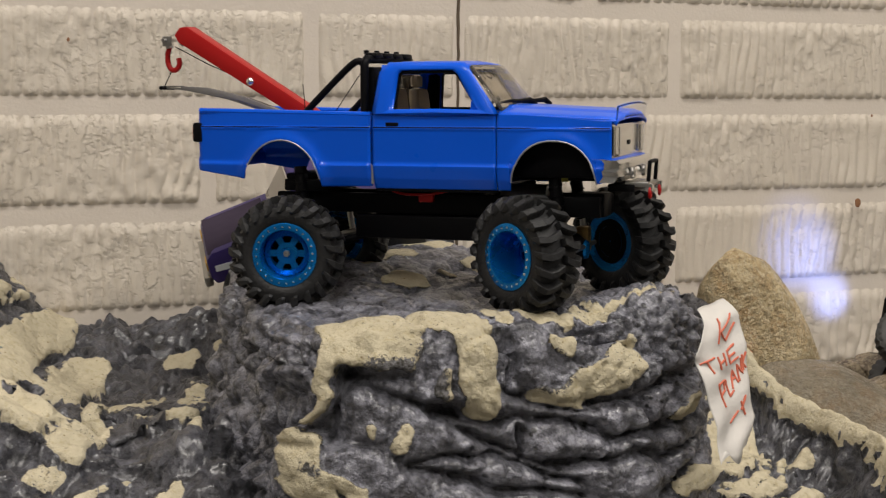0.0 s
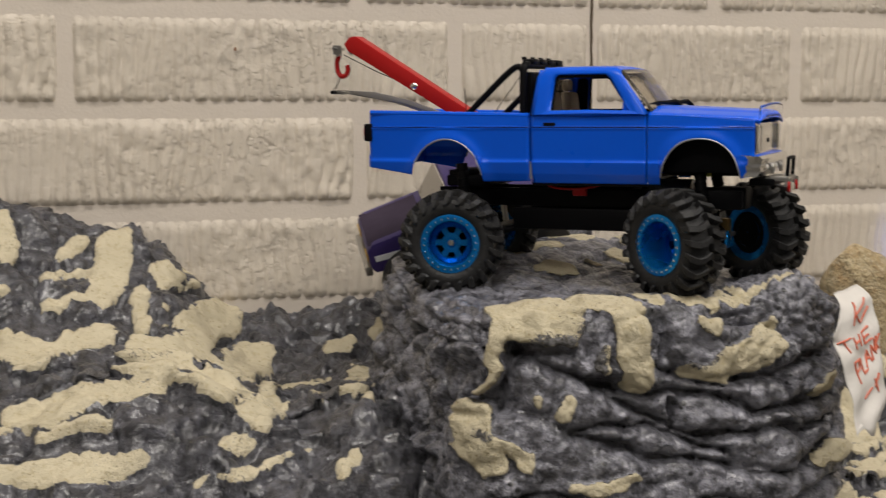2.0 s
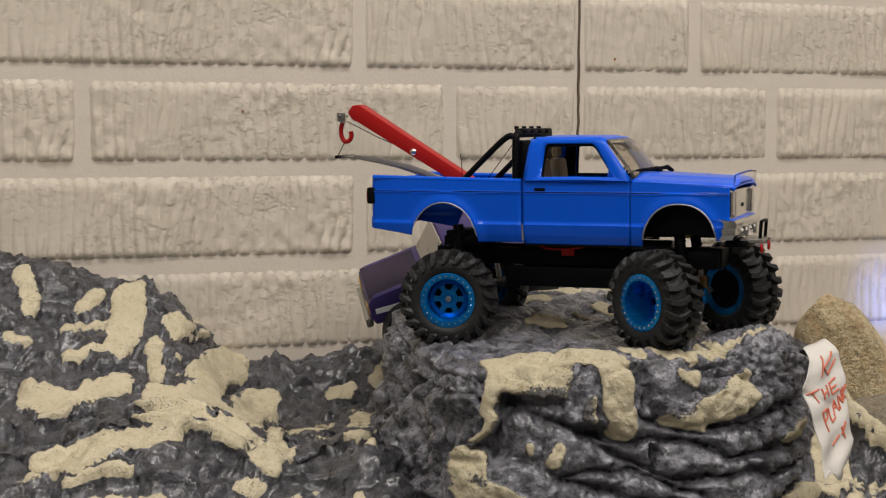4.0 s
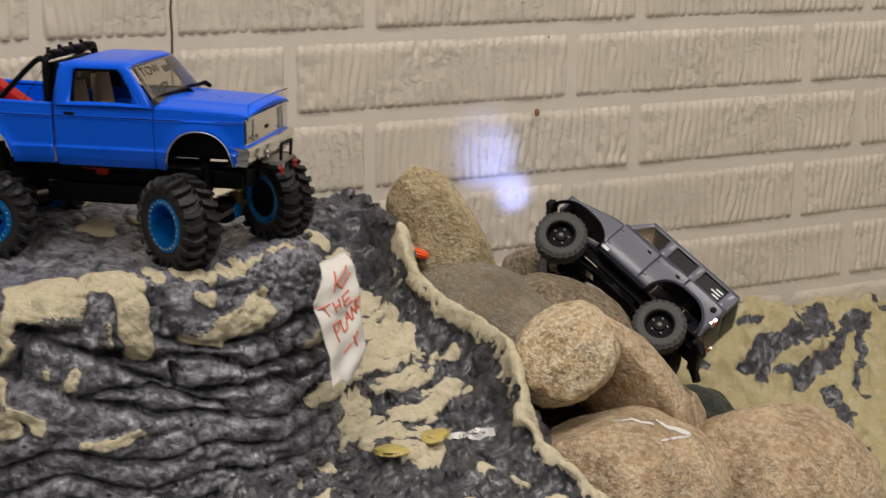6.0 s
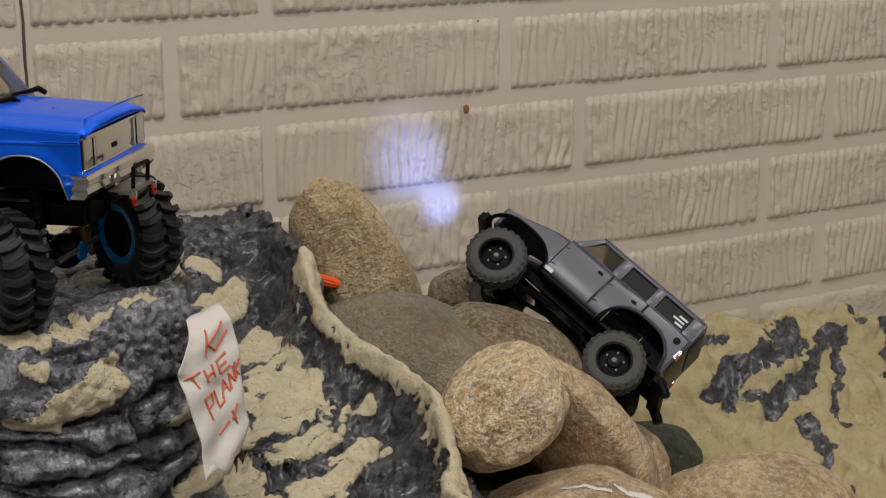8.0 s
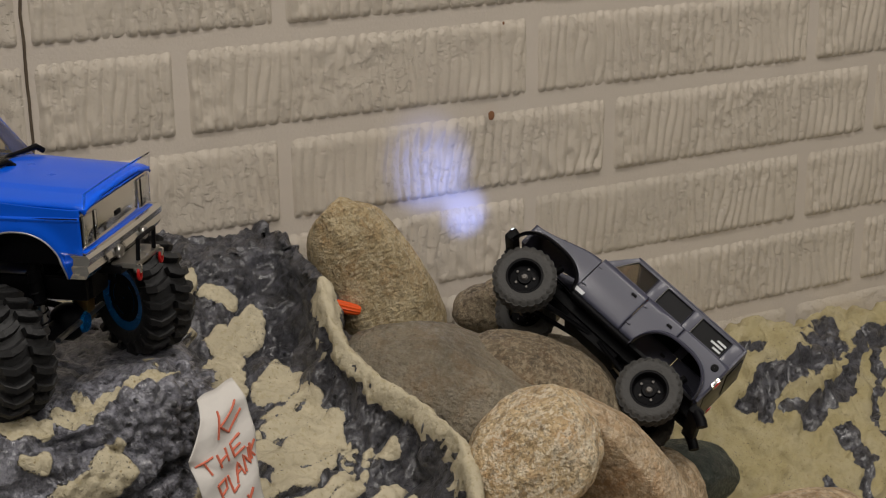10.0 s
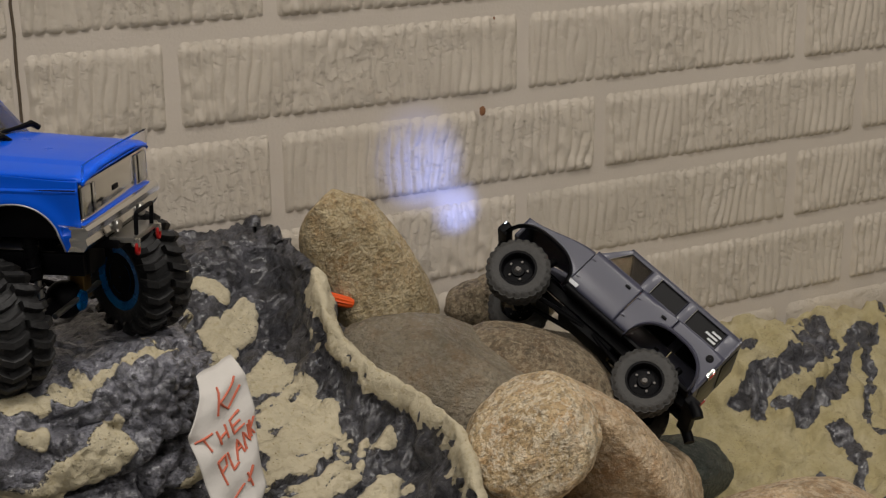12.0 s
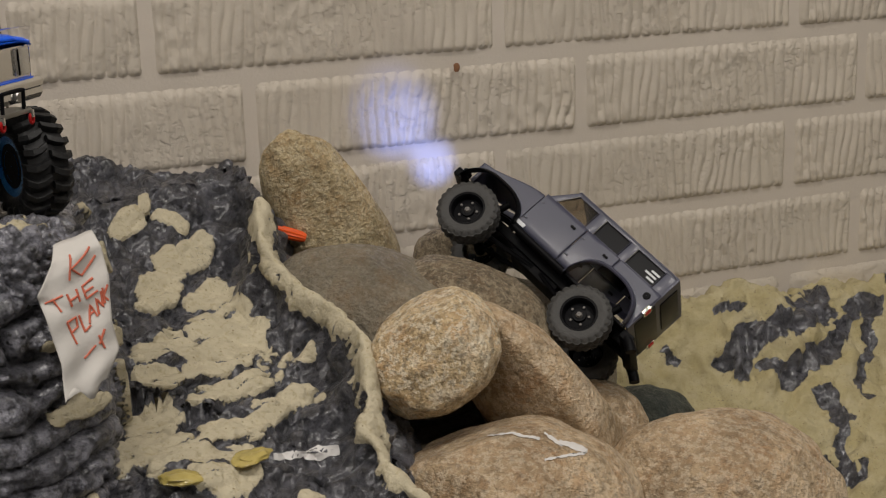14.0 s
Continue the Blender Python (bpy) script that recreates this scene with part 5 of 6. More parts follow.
part("tray_lid", box(-0.084, -0.0270, 0.0760, -0.0690, 0.0100, 0.0800, 0.0012), BLACK, truck)
part("battery", box(0.060, -0.0120, 0.0770, 0.110, 0.0120, 0.0880, 0.002), BLACK, truck)
part("battery_strap", box(0.086, -0.0126, 0.0765, 0.0910, 0.0126, 0.0884, 0.0004), plain("yellow_label", (0.45, 0.42, 0.06), 0.6), truck, "yellow battery label")
part("servo", box(0.094, -0.0150, 0.0560, 0.114, 0.0050, 0.0700, 0.0015), BLACK, truck)
part("red_wire", rod(curve_through([(0.030, -0.024, 0.0730), (0.012, -0.030, 0.0690), (-0.008, -0.029, 0.0690), (-0.02, -0.024, 0.0735)], 6), 0.0008, 6), RED, truck)
part("wire_plug", box(0.004, -0.0300, 0.0640, 0.013, -0.0260, 0.0690, 0.0006), RED, truck)
part("brass_plate", box(0.0905, 0.008, 0.0330, 0.0985, 0.018, 0.0480, 0.0010), plain("brass", (0.42, 0.27, 0.10), 0.35, 0.9), truck, "brass axle weight")
for x in (-0.0689, 0.086):
    part("axle", rod([(x, -0.044 if x < 0 else -0.031, 0.0345), (x, 0.044 if x < 0 else 0.031, 0.0345)], 0.0046, 14), BLACK, truck)
    bm = bmesh.new()
    bmesh.ops.create_uvsphere(bm, u_segments=16, v_segments=10, radius=0.0105)
    part("differential", bm, BLACK, truck).matrix_local = pose(x, 0.004, 0.0350)
    part("axle_cap", spun([(0.0003, 0.0018), (0.0052, 0.0016), (0.0060, 0.0)], 16), ANODISED, truck, "blue differential cover").matrix_local = pose(x + (0.0095 if x > 0 else -0.0095), 0.004, 0.0350, 0, 0, -90 if x > 0 else 90)
    part("drive_shaft", rod([(x * 0.9, 0.004, 0.0390), (x * 0.4, 0.0, 0.0480)], 0.0022, 8), STEEL, truck)
part("steering_rod", rod([(0.098, -0.028, 0.0370), (0.098, 0.028, 0.0370)], 0.0016, 8), STEEL, truck)



def lengthen(ob, old, new_x):
    """Stretches the body along the truck, between given stations."""
    for o in ob.children_recursive:
        if o.type == "MESH" and o.matrix_local.translation.length < 1e-6:
            for v in o.data.vertices:
                v.co.x = float(np.interp(v.co.x, old, new_x))
        else:
            o.location.x = float(np.interp(o.location.x, old, new_x))


for v in boom.data.vertices:
    v.co.x -= 0.0065
lengthen(truck, (-0.200, -0.126, -0.0197, -0.0182, 0.0557, 0.1263, 0.20), (-0.216, -0.1377, -0.0239, -0.0223, 0.0544, 0.1257, 0.1994))

for side in (-1, 1):
    rear, front = radians(16), radians(-32)
    truck_wheel(truck, pose(-0.0812 - side * 0.020 * math.sin(rear), side * (0.032 + 0.020 * math.cos(rear)), 0.0335, 0, 12, 16), side, 0.002)
    truck_wheel(truck, pose(0.0900 - side * 0.034 * math.sin(front), side * (0.0205 + 0.034 * math.cos(front)), 0.0365, 0, 30, -32), side, 0.0125)

# ---------------- the grey toy off-road car ----------------
jeep = thing("toy_car", pose(0.3787, -0.1842, 0.2353, 50.06, -30.83, 115.92),
             "grey toy four-door off-road car climbing the stone heap", "toy car")
JW = 0.0375
JEEP_ARCHES = ((-0.0640, 0.0400, 0.0345, 0.0365, 2.6), (0.0690, 0.0400, 0.0340, 0.0285, 2.6))


def jeep_low(x, low):
    for cx, cz, rx, rz, power in JEEP_ARCHES:
        t = abs(x - cx) / rx
        if t < 1:
            low = max(low, cz + rz * (1 - t ** power) ** (1 / power))
    return low


def jeep_panel(name, x0, x1, low, high, side, label=""):
    xs = sorted({*np.linspace(x0, x1, 30), *[q for cx, _, rx, _, _ in JEEP_ARCHES for q in (cx - rx * 0.99, cx + rx * 0.99, cx - rx * 0.95, cx + rx * 0.95) if x0 < q < x1]})
    bm = bmesh.new()
    grid = []
    for x in xs:
        zs = np.linspace(jeep_low(x, low), high(x), 10)
        grid.append([bm.verts.new((x, side * (JW - 0.0022 * max(0, (0.056 - z) / 0.008) ** 2 - 0.0008 * ((z - 0.075) / 0.02) ** 2), z)) for z in zs])
    for p, q in zip(grid, grid[1:]):
        for j in range(9):
            bm.faces.new((p[j], q[j], q[j + 1], p[j + 1]))
    return thick(part(name, bm, GREY, jeep, label), 0.0012, -1 if side > 0 else 1)


WINDOWS = ((0.0245, 0.0135, -0.0090), (-0.0195, -0.0195, -0.0480), (-0.0575, -0.0575, -0.0890))
for side in (-1, 1):
    jeep_panel("front_door", -0.0138, 0.0355, 0.0490, lambda x: 0.0885, side)
    jeep_panel("rear_door", -0.0528, -0.0146, 0.0490, lambda x: 0.0885, side)
    jeep_panel("rear_quarter", -0.1010, -0.0536, 0.0490, lambda x: 0.0885, side)
    jeep_panel("front_quarter", 0.0363, 0.0985, 0.0500, lambda x: 0.0855 - 0.0145 * smooth_step(0.036, 0.1, x), side)
    top = side * (JW - 0.0014)
    inner = side * (JW - 0.0034)
    part("roof_rail", box(-0.1008, min(top, inner), 0.1062, 0.0150, max(top, inner), 0.1100, 0.0006), GREY, jeep)
    part("window_pillar", prism([(0.0340, 0.0880), (0.0262, 0.0880), (0.0118, 0.1075), (0.0165, 0.1090)], top, inner, 0.0004), GREY, jeep)
    for a, b in ((-0.0190, -0.0095), (-0.0570, -0.0485), (-0.1008, -0.0895)):
        part("window_pillar", box(a, min(top, inner), 0.0880, b, max(top, inner), 0.1068, 0.0005), GREY, jeep)
    for x0, x1, x2 in WINDOWS:
        pane = part("side_window", prism([(x0 + 0.002, 0.0882), (x1 + 0.001, 0.1066), (x2 - 0.001, 0.1066), (x2 - 0.001, 0.0882)], side * (JW - 0.0030), side * (JW - 0.0024)), GLASS if x0 > 0 else SMOKE, jeep, "dark smoked window")
        part("window_frame", rod([(x0, side * (JW - 0.0008), 0.0888), (x1, side * (JW - 0.0008), 0.1060), (x2, side * (JW - 0.0008), 0.1060), (x2, side * (JW - 0.0008), 0.0888)], 0.0007, 6, closed=True), GREY, pane)
        # highlight on the frame's front edge, added as a thin bright rod
        part("frame_shine", rod([(x0, side * (JW - 0.0004), 0.0888), (x1, side * (JW - 0.0004), 0.1060)], 0.0004, 6), STEEL, pane, "bright steel line for the glint on the front edge of the window frame")
        if x0 < -0.05:
            for k, (xa, wide) in enumerate(((-0.0830, 0.0090), (-0.0805, 0.0120), (-0.0830, 0.0080))):
                part("sticker", box(xa - wide / 2, side * (JW - 0.0022), 0.0990 - k * 0.0035, xa + wide / 2, side * (JW - 0.0026), 0.1008 - k * 0.0035), PALE, pane, "pale sticker lines")
    for x in (0.0115, -0.0275, ):
        part("door_handle", box(x - 0.0175, side * JW - 0.0010, 0.0800, x - 0.0125, side * JW + 0.0014, 0.0822, 0.0006), BLACK, jeep)
    for x, z in ((0.0335, 0.0800), (0.0335, 0.0600), (-0.0165, 0.0800), (-0.0165, 0.0600)):
        part("hinge", box(x - 0.0020, side * JW - 0.0006, z - 0.0008, x + 0.0020, side * JW + 0.0010, z + 0.0008, 0.0004), GREY, jeep)
    part("rocker_bar", rod([(0.0345, side * 0.0370, 0.0470), (-0.0290, side * 0.0370, 0.0470)], 0.0030, 10), BLACK, jeep, "black rocker guard")
    part("door_sticker", box(0.0270, side * JW - 0.0001, 0.0510, 0.0370, side * JW + 0.0004, 0.0545), PALE, jeep, "pale striped sticker")
    for cx, cz, rx, rz, power in JEEP_ARCHES:
        line = []
        for k in range(25):
            a = math.pi * k / 24
            x = cx + rx * math.copysign(abs(math.cos(a)) ** (2 / power), math.cos(a))
            z = cz + rz * math.sin(a) ** (2 / power)
            if z > 0.0455 and x < 0.104:
                line.append((x, z))
        bm = bmesh.new()
        strips = [[bm.verts.new((x, side * (JW + out), z - down)) for x, z in line] for out, down in ((-0.001, -0.0010), (0.0060, -0.0002), (0.0078, 0.0014), (0.0072, 0.0030))]
        for p, q in zip(strips, strips[1:]):
            for i in range(len(line) - 1):
                bm.faces.new((p[i], p[i + 1], q[i + 1], q[i]))
        thick(part("fender_flare", bm, GREY if cx < 0 else BLACK, jeep), 0.0010, 0)
    lamp = part("tail_lamp", box(-0.1030, side * 0.0345 - 0.0040, 0.0665, -0.0992, side * 0.0345 + 0.0038, 0.0755, 0.0010), CHROME, jeep, "tail lamp with a red lens")
    part("lens", box(-0.1036, side * 0.0345 - 0.0028, 0.0680, -0.1028, side * 0.0345 + 0.0028, 0.0742, 0.0004), RED_LENS, lamp)
    part("light_housing", rod([(0.1080, side * 0.0190, 0.0560), (0.1150, side * 0.0190, 0.0575)], 0.0042, 12), BLACK, jeep)
    part("led", rod([(0.1150, side * 0.0190, 0.0575), (0.1160, side * 0.0190, 0.0577)], 0.0026, 12), LED, jeep, "glowing blue-white led lamp")

part("fuel_cap", spun([(0.0003, 0.0012), (0.0030, 0.0010), (0.0034, 0.0)], 16), BLACK, jeep).matrix_local = pose(-0.0925, JW, 0.0800)
thick(part("roof", sheet(26, 20, lambda u, v: (0.0165 - u * 0.1180, (v * 2 - 1) * (JW - 0.001), 0.1118 - 0.0022 * abs(v * 2 - 1) ** 8 - 0.0020 * max(0, (u - 0.93) / 0.07) ** 2 + 0.0004 * math.cos(v * 70))), GREY, jeep, "grey ribbed hard top"), 0.0014)
part("windscreen", prism([(0.0312, 0.0885), (0.0140, 0.1085), (0.0134, 0.1085), (0.0305, 0.0885)], -0.0330, 0.0330), GLASS, jeep).visible_shadow = False
thick(part("hood", sheet(20, 24, lambda u, v: (0.0350 + u * 0.0655, (v * 2 - 1) * (0.0350 - 0.0050 * u), 0.0885 - 0.0150 * u - 0.0030 * abs(v * 2 - 1) ** 4 - 0.004 * max(0, (u - 0.9) / 0.1) ** 2)), GREY, jeep, "grey sloping hood"), 0.0014)
part("grille", box(0.0955, -0.0300, 0.0530, 0.1000, 0.0300, 0.0725, 0.0015), GREY, jeep)
for k in range(7):
    part("grille_slot", box(0.0996, -0.0150 + k * 0.005 - 0.0011, 0.0565, 0.1004, -0.0150 + k * 0.005 + 0.0011, 0.0690, 0.0003), BLACK, jeep)
for k in range(5):
    part("hood_louvre", box(0.055 + k * 0.005, -0.020, 0.0862 - k * 0.0011, 0.0575 + k * 0.005, 0.020, 0.0880 - k * 0.0011, 0.0006), BLACK, jeep)
part("front_bumper", box(0.1015, -0.0380, 0.0450, 0.1120, 0.0380, 0.0535, 0.0020), BLACK, jeep)
part("back_panel", box(-0.1020, -0.0365, 0.0490, -0.0990, 0.0365, 0.1095, 0.0012), GREY, jeep)
part("back_window", box(-0.1030, -0.0260, 0.0850, -0.1018, 0.0260, 0.1050, 0.0008), SMOKE, jeep, "dark smoked rear window")
part("back_grime", box(-0.1026, -0.0330, 0.0560, -0.1019, 0.0330, 0.0800, 0.0004), SMOKE, jeep, "dark glossy lower tailgate")
part("rear_bumper", box(-0.1120, -0.0360, 0.0400, -0.1000, 0.0360, 0.0480, 0.0020), BLACK, jeep)
for side in (-1, 1):
    part("bumper_end", rod([(-0.106, side * 0.032, 0.0440), (-0.114, side * 0.034, 0.0400), (-0.118, side * 0.034, 0.0370)], 0.0046, 10), BLACK, jeep)
    part("frame_rail", box(-0.105, side * 0.0150 - 0.0025, 0.0400, 0.108, side * 0.0150 + 0.0025, 0.0480, 0.001), BLACK, jeep)
    part("link", rod([(-0.0650, side * 0.0180, 0.0270), (-0.0050, side * 0.0120, 0.0380)], 0.0022, 8), BLACK, jeep)
    part("link", rod([(0.0650, side * 0.0180, 0.0270), (0.0050, side * 0.0120, 0.0380)], 0.0022, 8), BLACK, jeep)
    for x in (-0.0690, 0.0700):
        part("shock_absorber", rod([(x - 0.004, side * 0.0230, 0.0300), (x - 0.010, side * 0.0210, 0.0620)], 0.0032, 10), BLACK, jeep)
part("belly", box(-0.098, -0.0340, 0.0470, 0.036, 0.0340, 0.0500, 0.001), BLACK, jeep)
part("gearbox", box(-0.025, -0.0130, 0.0330, 0.030, 0.0130, 0.0470, 0.002), BLACK, jeep)
part("orange_cable", rod(curve_through([(0.020, -0.02, 0.090), (0.0, 0.0, 0.098), (-0.012, 0.015, 0.090)], 5), 0.0011, 6), ORANGE, jeep)
for x in (-0.0690, 0.0700):
    part("axle", rod([(x, -0.034, 0.0270), (x, 0.034, 0.0270)], 0.0046, 12), BLACK, jeep)
    bm = bmesh.new()
    bmesh.ops.create_uvsphere(bm, u_segments=14, v_segments=8, radius=0.0095)
    part("differential", bm, BLACK, jeep).matrix_local = pose(x, 0.006, 0.0270)


def jeep_wheel(x, side):
    """A worn block-tread tyre on a black rim."""
    h = 0.0100
    rows = [(0.0150, -h * 0.8), (0.0158, -h), (0.0205, -h * 1.08), (0.0240, -h * 1.02), (0.0262, -h * 0.80)]
    treads = []
    for k in range(9):
        y = -h * 0.76 + k * h * 1.52 / 8
        treads += [(0.0270, y - 0.0006), (0.0270, y + 0.0006), (0.0262, y + 0.0008)]
    profile = rows + treads + [(r, -y) for r, y in reversed(rows)]
    bm = spun(profile, 72)
    for v in bm.verts:
        r = math.hypot(v.co.x, v.co.z)
        if r > 0.0235:
            a = math.atan2(v.co.z, v.co.x)
            f = 1 - 0.055 * (math.sin(a * 24 + v.co.y * 420) > 0.15)
            v.co.x *= f
            v.co.z *= f
    tyre = part("tyre", bm, DUSTY, jeep, "worn dusty block-tread tyre")
    tyre.matrix_local = pose(x, side * 0.0400, 0.0270)
    s = side
    part("rim", spun([(0.0155, s * 0.0082), (0.0158, s * 0.0096), (0.0140, s * 0.0098), (0.0130, s * 0.0086), (0.0122, s * 0.0030), (0.0060, s * 0.0042), (0.0055, s * 0.0064), (0.0004, s * 0.0066)], 32), BLACK, tyre, "black dished rim")
    part("hub_cap", spun([(0.0003, s * 0.0090), (0.0020, s * 0.0088), (0.0030, s * 0.0060)], 12), CARD, tyre, "dull steel hub cap")
    for k in range(5):
        a = k * math.tau / 5
        part("wheel_nut", rod([(math.cos(a) * 0.0080, s * 0.0038, math.sin(a) * 0.0080), (math.cos(a) * 0.0080, s * 0.0056, math.sin(a) * 0.0080)], 0.0011, 6), CARD, tyre)
    return tyre


for x in (-0.0690, 0.0700):
    for side in (-1, 1):
        jeep_wheel(x, side)

for place, goal, watts, wide in (((0.121, 0.0150, 0.0585), (0.352, 0.0, 0.372), 0.75, 52), ((0.121, -0.0240, 0.0585), (0.386, 0.0, 0.326), 0.50, 44)):
    beam = bpy.data.lights.new("led_beam", "SPOT")
    beam.energy, beam.color, beam.spot_size, beam.spot_blend, beam.shadow_soft_size = watts, (0.27, 0.37, 1.0), radians(wide), 1.0, 0.004
    beam_ob = new("led_beam", beam)
    beam_ob.matrix_world = look(jeep.matrix_world @ Vector(place), goal)

# ---------------- the purple toy car behind the tow truck ----------------
car = thing("toy_car", pose(-0.1545, -0.1265, 0.3865, -16.6, 15, 168), "purple and white striped toy pickup tilted behind the tow truck", "toy car")
body = part("body", prism([(-0.075, 0.030), (0.078, 0.030), (0.081, 0.036), (0.081, 0.050), (0.076, 0.0545), (0.034, 0.060), (0.022, 0.0615), (-0.075, 0.060)], -0.036, 0.036, 0.003), PURPLE, car)
part("hood", sheet(12, 12, lambda u, v: (0.032 + u * 0.047, (v * 2 - 1) * 0.034, 0.0615 - 0.0062 * u - 0.002 * abs(v * 2 - 1) ** 4)), plain("dusty_purple", (0.048, 0.038, 0.056), 0.8, scale=120, vary=0.5, shine=0.0), car, "dusty purple hood")
for side in (-1, 1):
    part("stripe", box(-0.070, side * 0.0362 - 0.0004, 0.0400, 0.076, side * 0.0362 + 0.0004, 0.0445), PALE, car, "white side stripe")
    part("lamp", box(0.0805, side * 0.026 - 0.006, 0.0400, 0.0820, side * 0.026 + 0.006, 0.0470, 0.0005), plain("amber_lens", (0.55, 0.33, 0.04), 0.3), car, "amber lamp")
    part("side_window", prism([(0.020, 0.0630), (0.006, 0.0805), (-0.022, 0.0805), (-0.026, 0.0630)], side * 0.0312, side * 0.0318), SMOKE, car)
part("cab", prism([(0.026, 0.0600), (0.008, 0.0830), (-0.026, 0.0830), (-0.030, 0.0600)], -0.0312, 0.0312, 0.002), PURPLE, car)
part("windscreen", prism([(0.0262, 0.0620), (0.0095, 0.0825), (0.0105, 0.0828), (0.0275, 0.0622)], -0.0285, 0.0285), plain("dusty_windscreen", (0.30, 0.27, 0.23), 0.3, scale=200, vary=0.2), car, "dusty pale windscreen")
part("bumper", box(0.0800, -0.035, 0.0290, 0.0860, 0.035, 0.0370, 0.0015), STEEL, car)
for x in (-0.050, 0.050):
    part("axle", rod([(x, -0.036, 0.020), (x, 0.036, 0.020)], 0.004, 10), BLACK, car)
    for side in (-1, 1):
        w = part("tyre", spun([(0.010, -0.010), (0.019, -0.0108), (0.0245, -0.0090), (0.0262, 0), (0.0245, 0.0090), (0.019, 0.0108), (0.010, 0.010)], 40), RUBBER, car)
        w.matrix_local = pose(x, side * 0.0420, 0.0200)
        part("rim", spun([(0.0100, side * 0.0100), (0.0090, side * 0.0030), (0.0004, side * 0.0040)], 24), BLACK, w)

# ---------------- small things ----------------
from mathutils.bvhtree import BVHTree


def tape_point(u, v):
    """Down the tape (u) and across it (v)."""
    z = 0.4010 - 0.082 * u
    left = np.interp(u, (0, 0.10, 0.28, 0.42, 0.75, 1), (-0.0205, -0.0245, -0.0345, -0.0315, -0.0260, -0.0265))
    right = np.interp(u, (0, 0.10, 0.30, 0.60, 0.80, 1), (0.0035, 0.0065, 0.0085, 0.0070, 0.0095, -0.0005))
    z = z + 0.004 * (v - 0.5) + (0.005 * math.sin(v * 7.5) if u > 0.99 else 0)
    x = left + (right - left) * v
    y = -0.4625 + 0.42 * (x + 0.03) - 0.30 * (0.375 - z) - 0.0035
    y += 0.0012 * math.sin(v * 9 + u * 5) + 0.0018 * math.exp(-((u - 0.33 - 0.25 * v) / 0.035) ** 2) * (1 - v) + 0.0009 * math.sin(u * 23 + v * 4)
    y += 0.012 * max(0.0, (0.10 - u) / 0.10) ** 2
    return Vector((float(x), float(y), float(z)))


tape = tagged(thick(part("tape", sheet(60, 24, tape_point), TAPE), 0.0003), "strip of wrinkled white masking tape lettered in red marker", "tape")


def marker_line(points):
    """One stroke of the marker through (across, down) places on the tape."""
    line = []
    for (v0, u0), (v1, u1) in zip(points, points[1:]):
        line += [tape_point(u0 + (u1 - u0) * k / 6, v0 + (v1 - v0) * k / 6) + Vector((0, -0.0003, 0)) for k in range(6)]
    line.append(tape_point(points[-1][1], points[-1][0]) + Vector((0, -0.0003, 0)))
    width = [0.00068 + 0.0002 * noise.noise(q * 300) for q in line]
    return part("marker_stroke", rod(line, width, 6), INK, tape)


# handwriting: the end of a K, then THE, PLANK and an arrow
for stroke in (((0.36, 0.07), (0.43, 0.24)), ((0.78, 0.07), (0.42, 0.16), (0.62, 0.24), (0.86, 0.14)),
               ((0.06, 0.345), (0.32, 0.32)), ((0.18, 0.335), (0.24, 0.42)), ((0.38, 0.32), (0.41, 0.41)), ((0.52, 0.31), (0.54, 0.40)), ((0.40, 0.37), (0.53, 0.355)),
               ((0.78, 0.28), (0.61, 0.31), (0.64, 0.40), (0.82, 0.37)), ((0.62, 0.355), (0.76, 0.335)),
               ((0.28, 0.50), (0.34, 0.66)), ((0.28, 0.50), (0.43, 0.49), (0.43, 0.56), (0.31, 0.58)), ((0.48, 0.49), (0.53, 0.61), (0.64, 0.58)),
               ((0.63, 0.57), (0.68, 0.45), (0.77, 0.54)), ((0.65, 0.52), (0.74, 0.50)), ((0.80, 0.53), (0.78, 0.42), (0.88, 0.49), (0.86, 0.38)),
               ((0.91, 0.47), (0.89, 0.36)), ((0.97, 0.35), (0.90, 0.42), (0.97, 0.46)),
               ((0.40, 0.78), (0.63, 0.72)), ((0.72, 0.66), (0.76, 0.76)), ((0.70, 0.72), (0.84, 0.63))):
    marker_line(stroke)

# orange plug between the kerb and the tall stone
bm = spun([(0.0003, 0.0), (0.0035, 0.0005), (0.0046, 0.004), (0.0052, 0.012), (0.0056, 0.030), (0.0052, 0.042), (0.0003, 0.043)], 24)
for v in bm.verts:
    k = round(math.atan2(v.co.z, v.co.x) / math.tau * 24)
    if k % 2 and 0.003 < v.co.y < 0.04:
        v.co.x *= 0.86
        v.co.z *= 0.86
plug = part("plug", bm, ORANGE)
plug.matrix_world = look((0.2215, -0.124, 0.3000), (0.185, -0.118, 0.3130)) @ pose(0, 0, 0, -90)
tagged(plug, "ribbed orange plastic plug wedged beside the foam kerb", "plug")

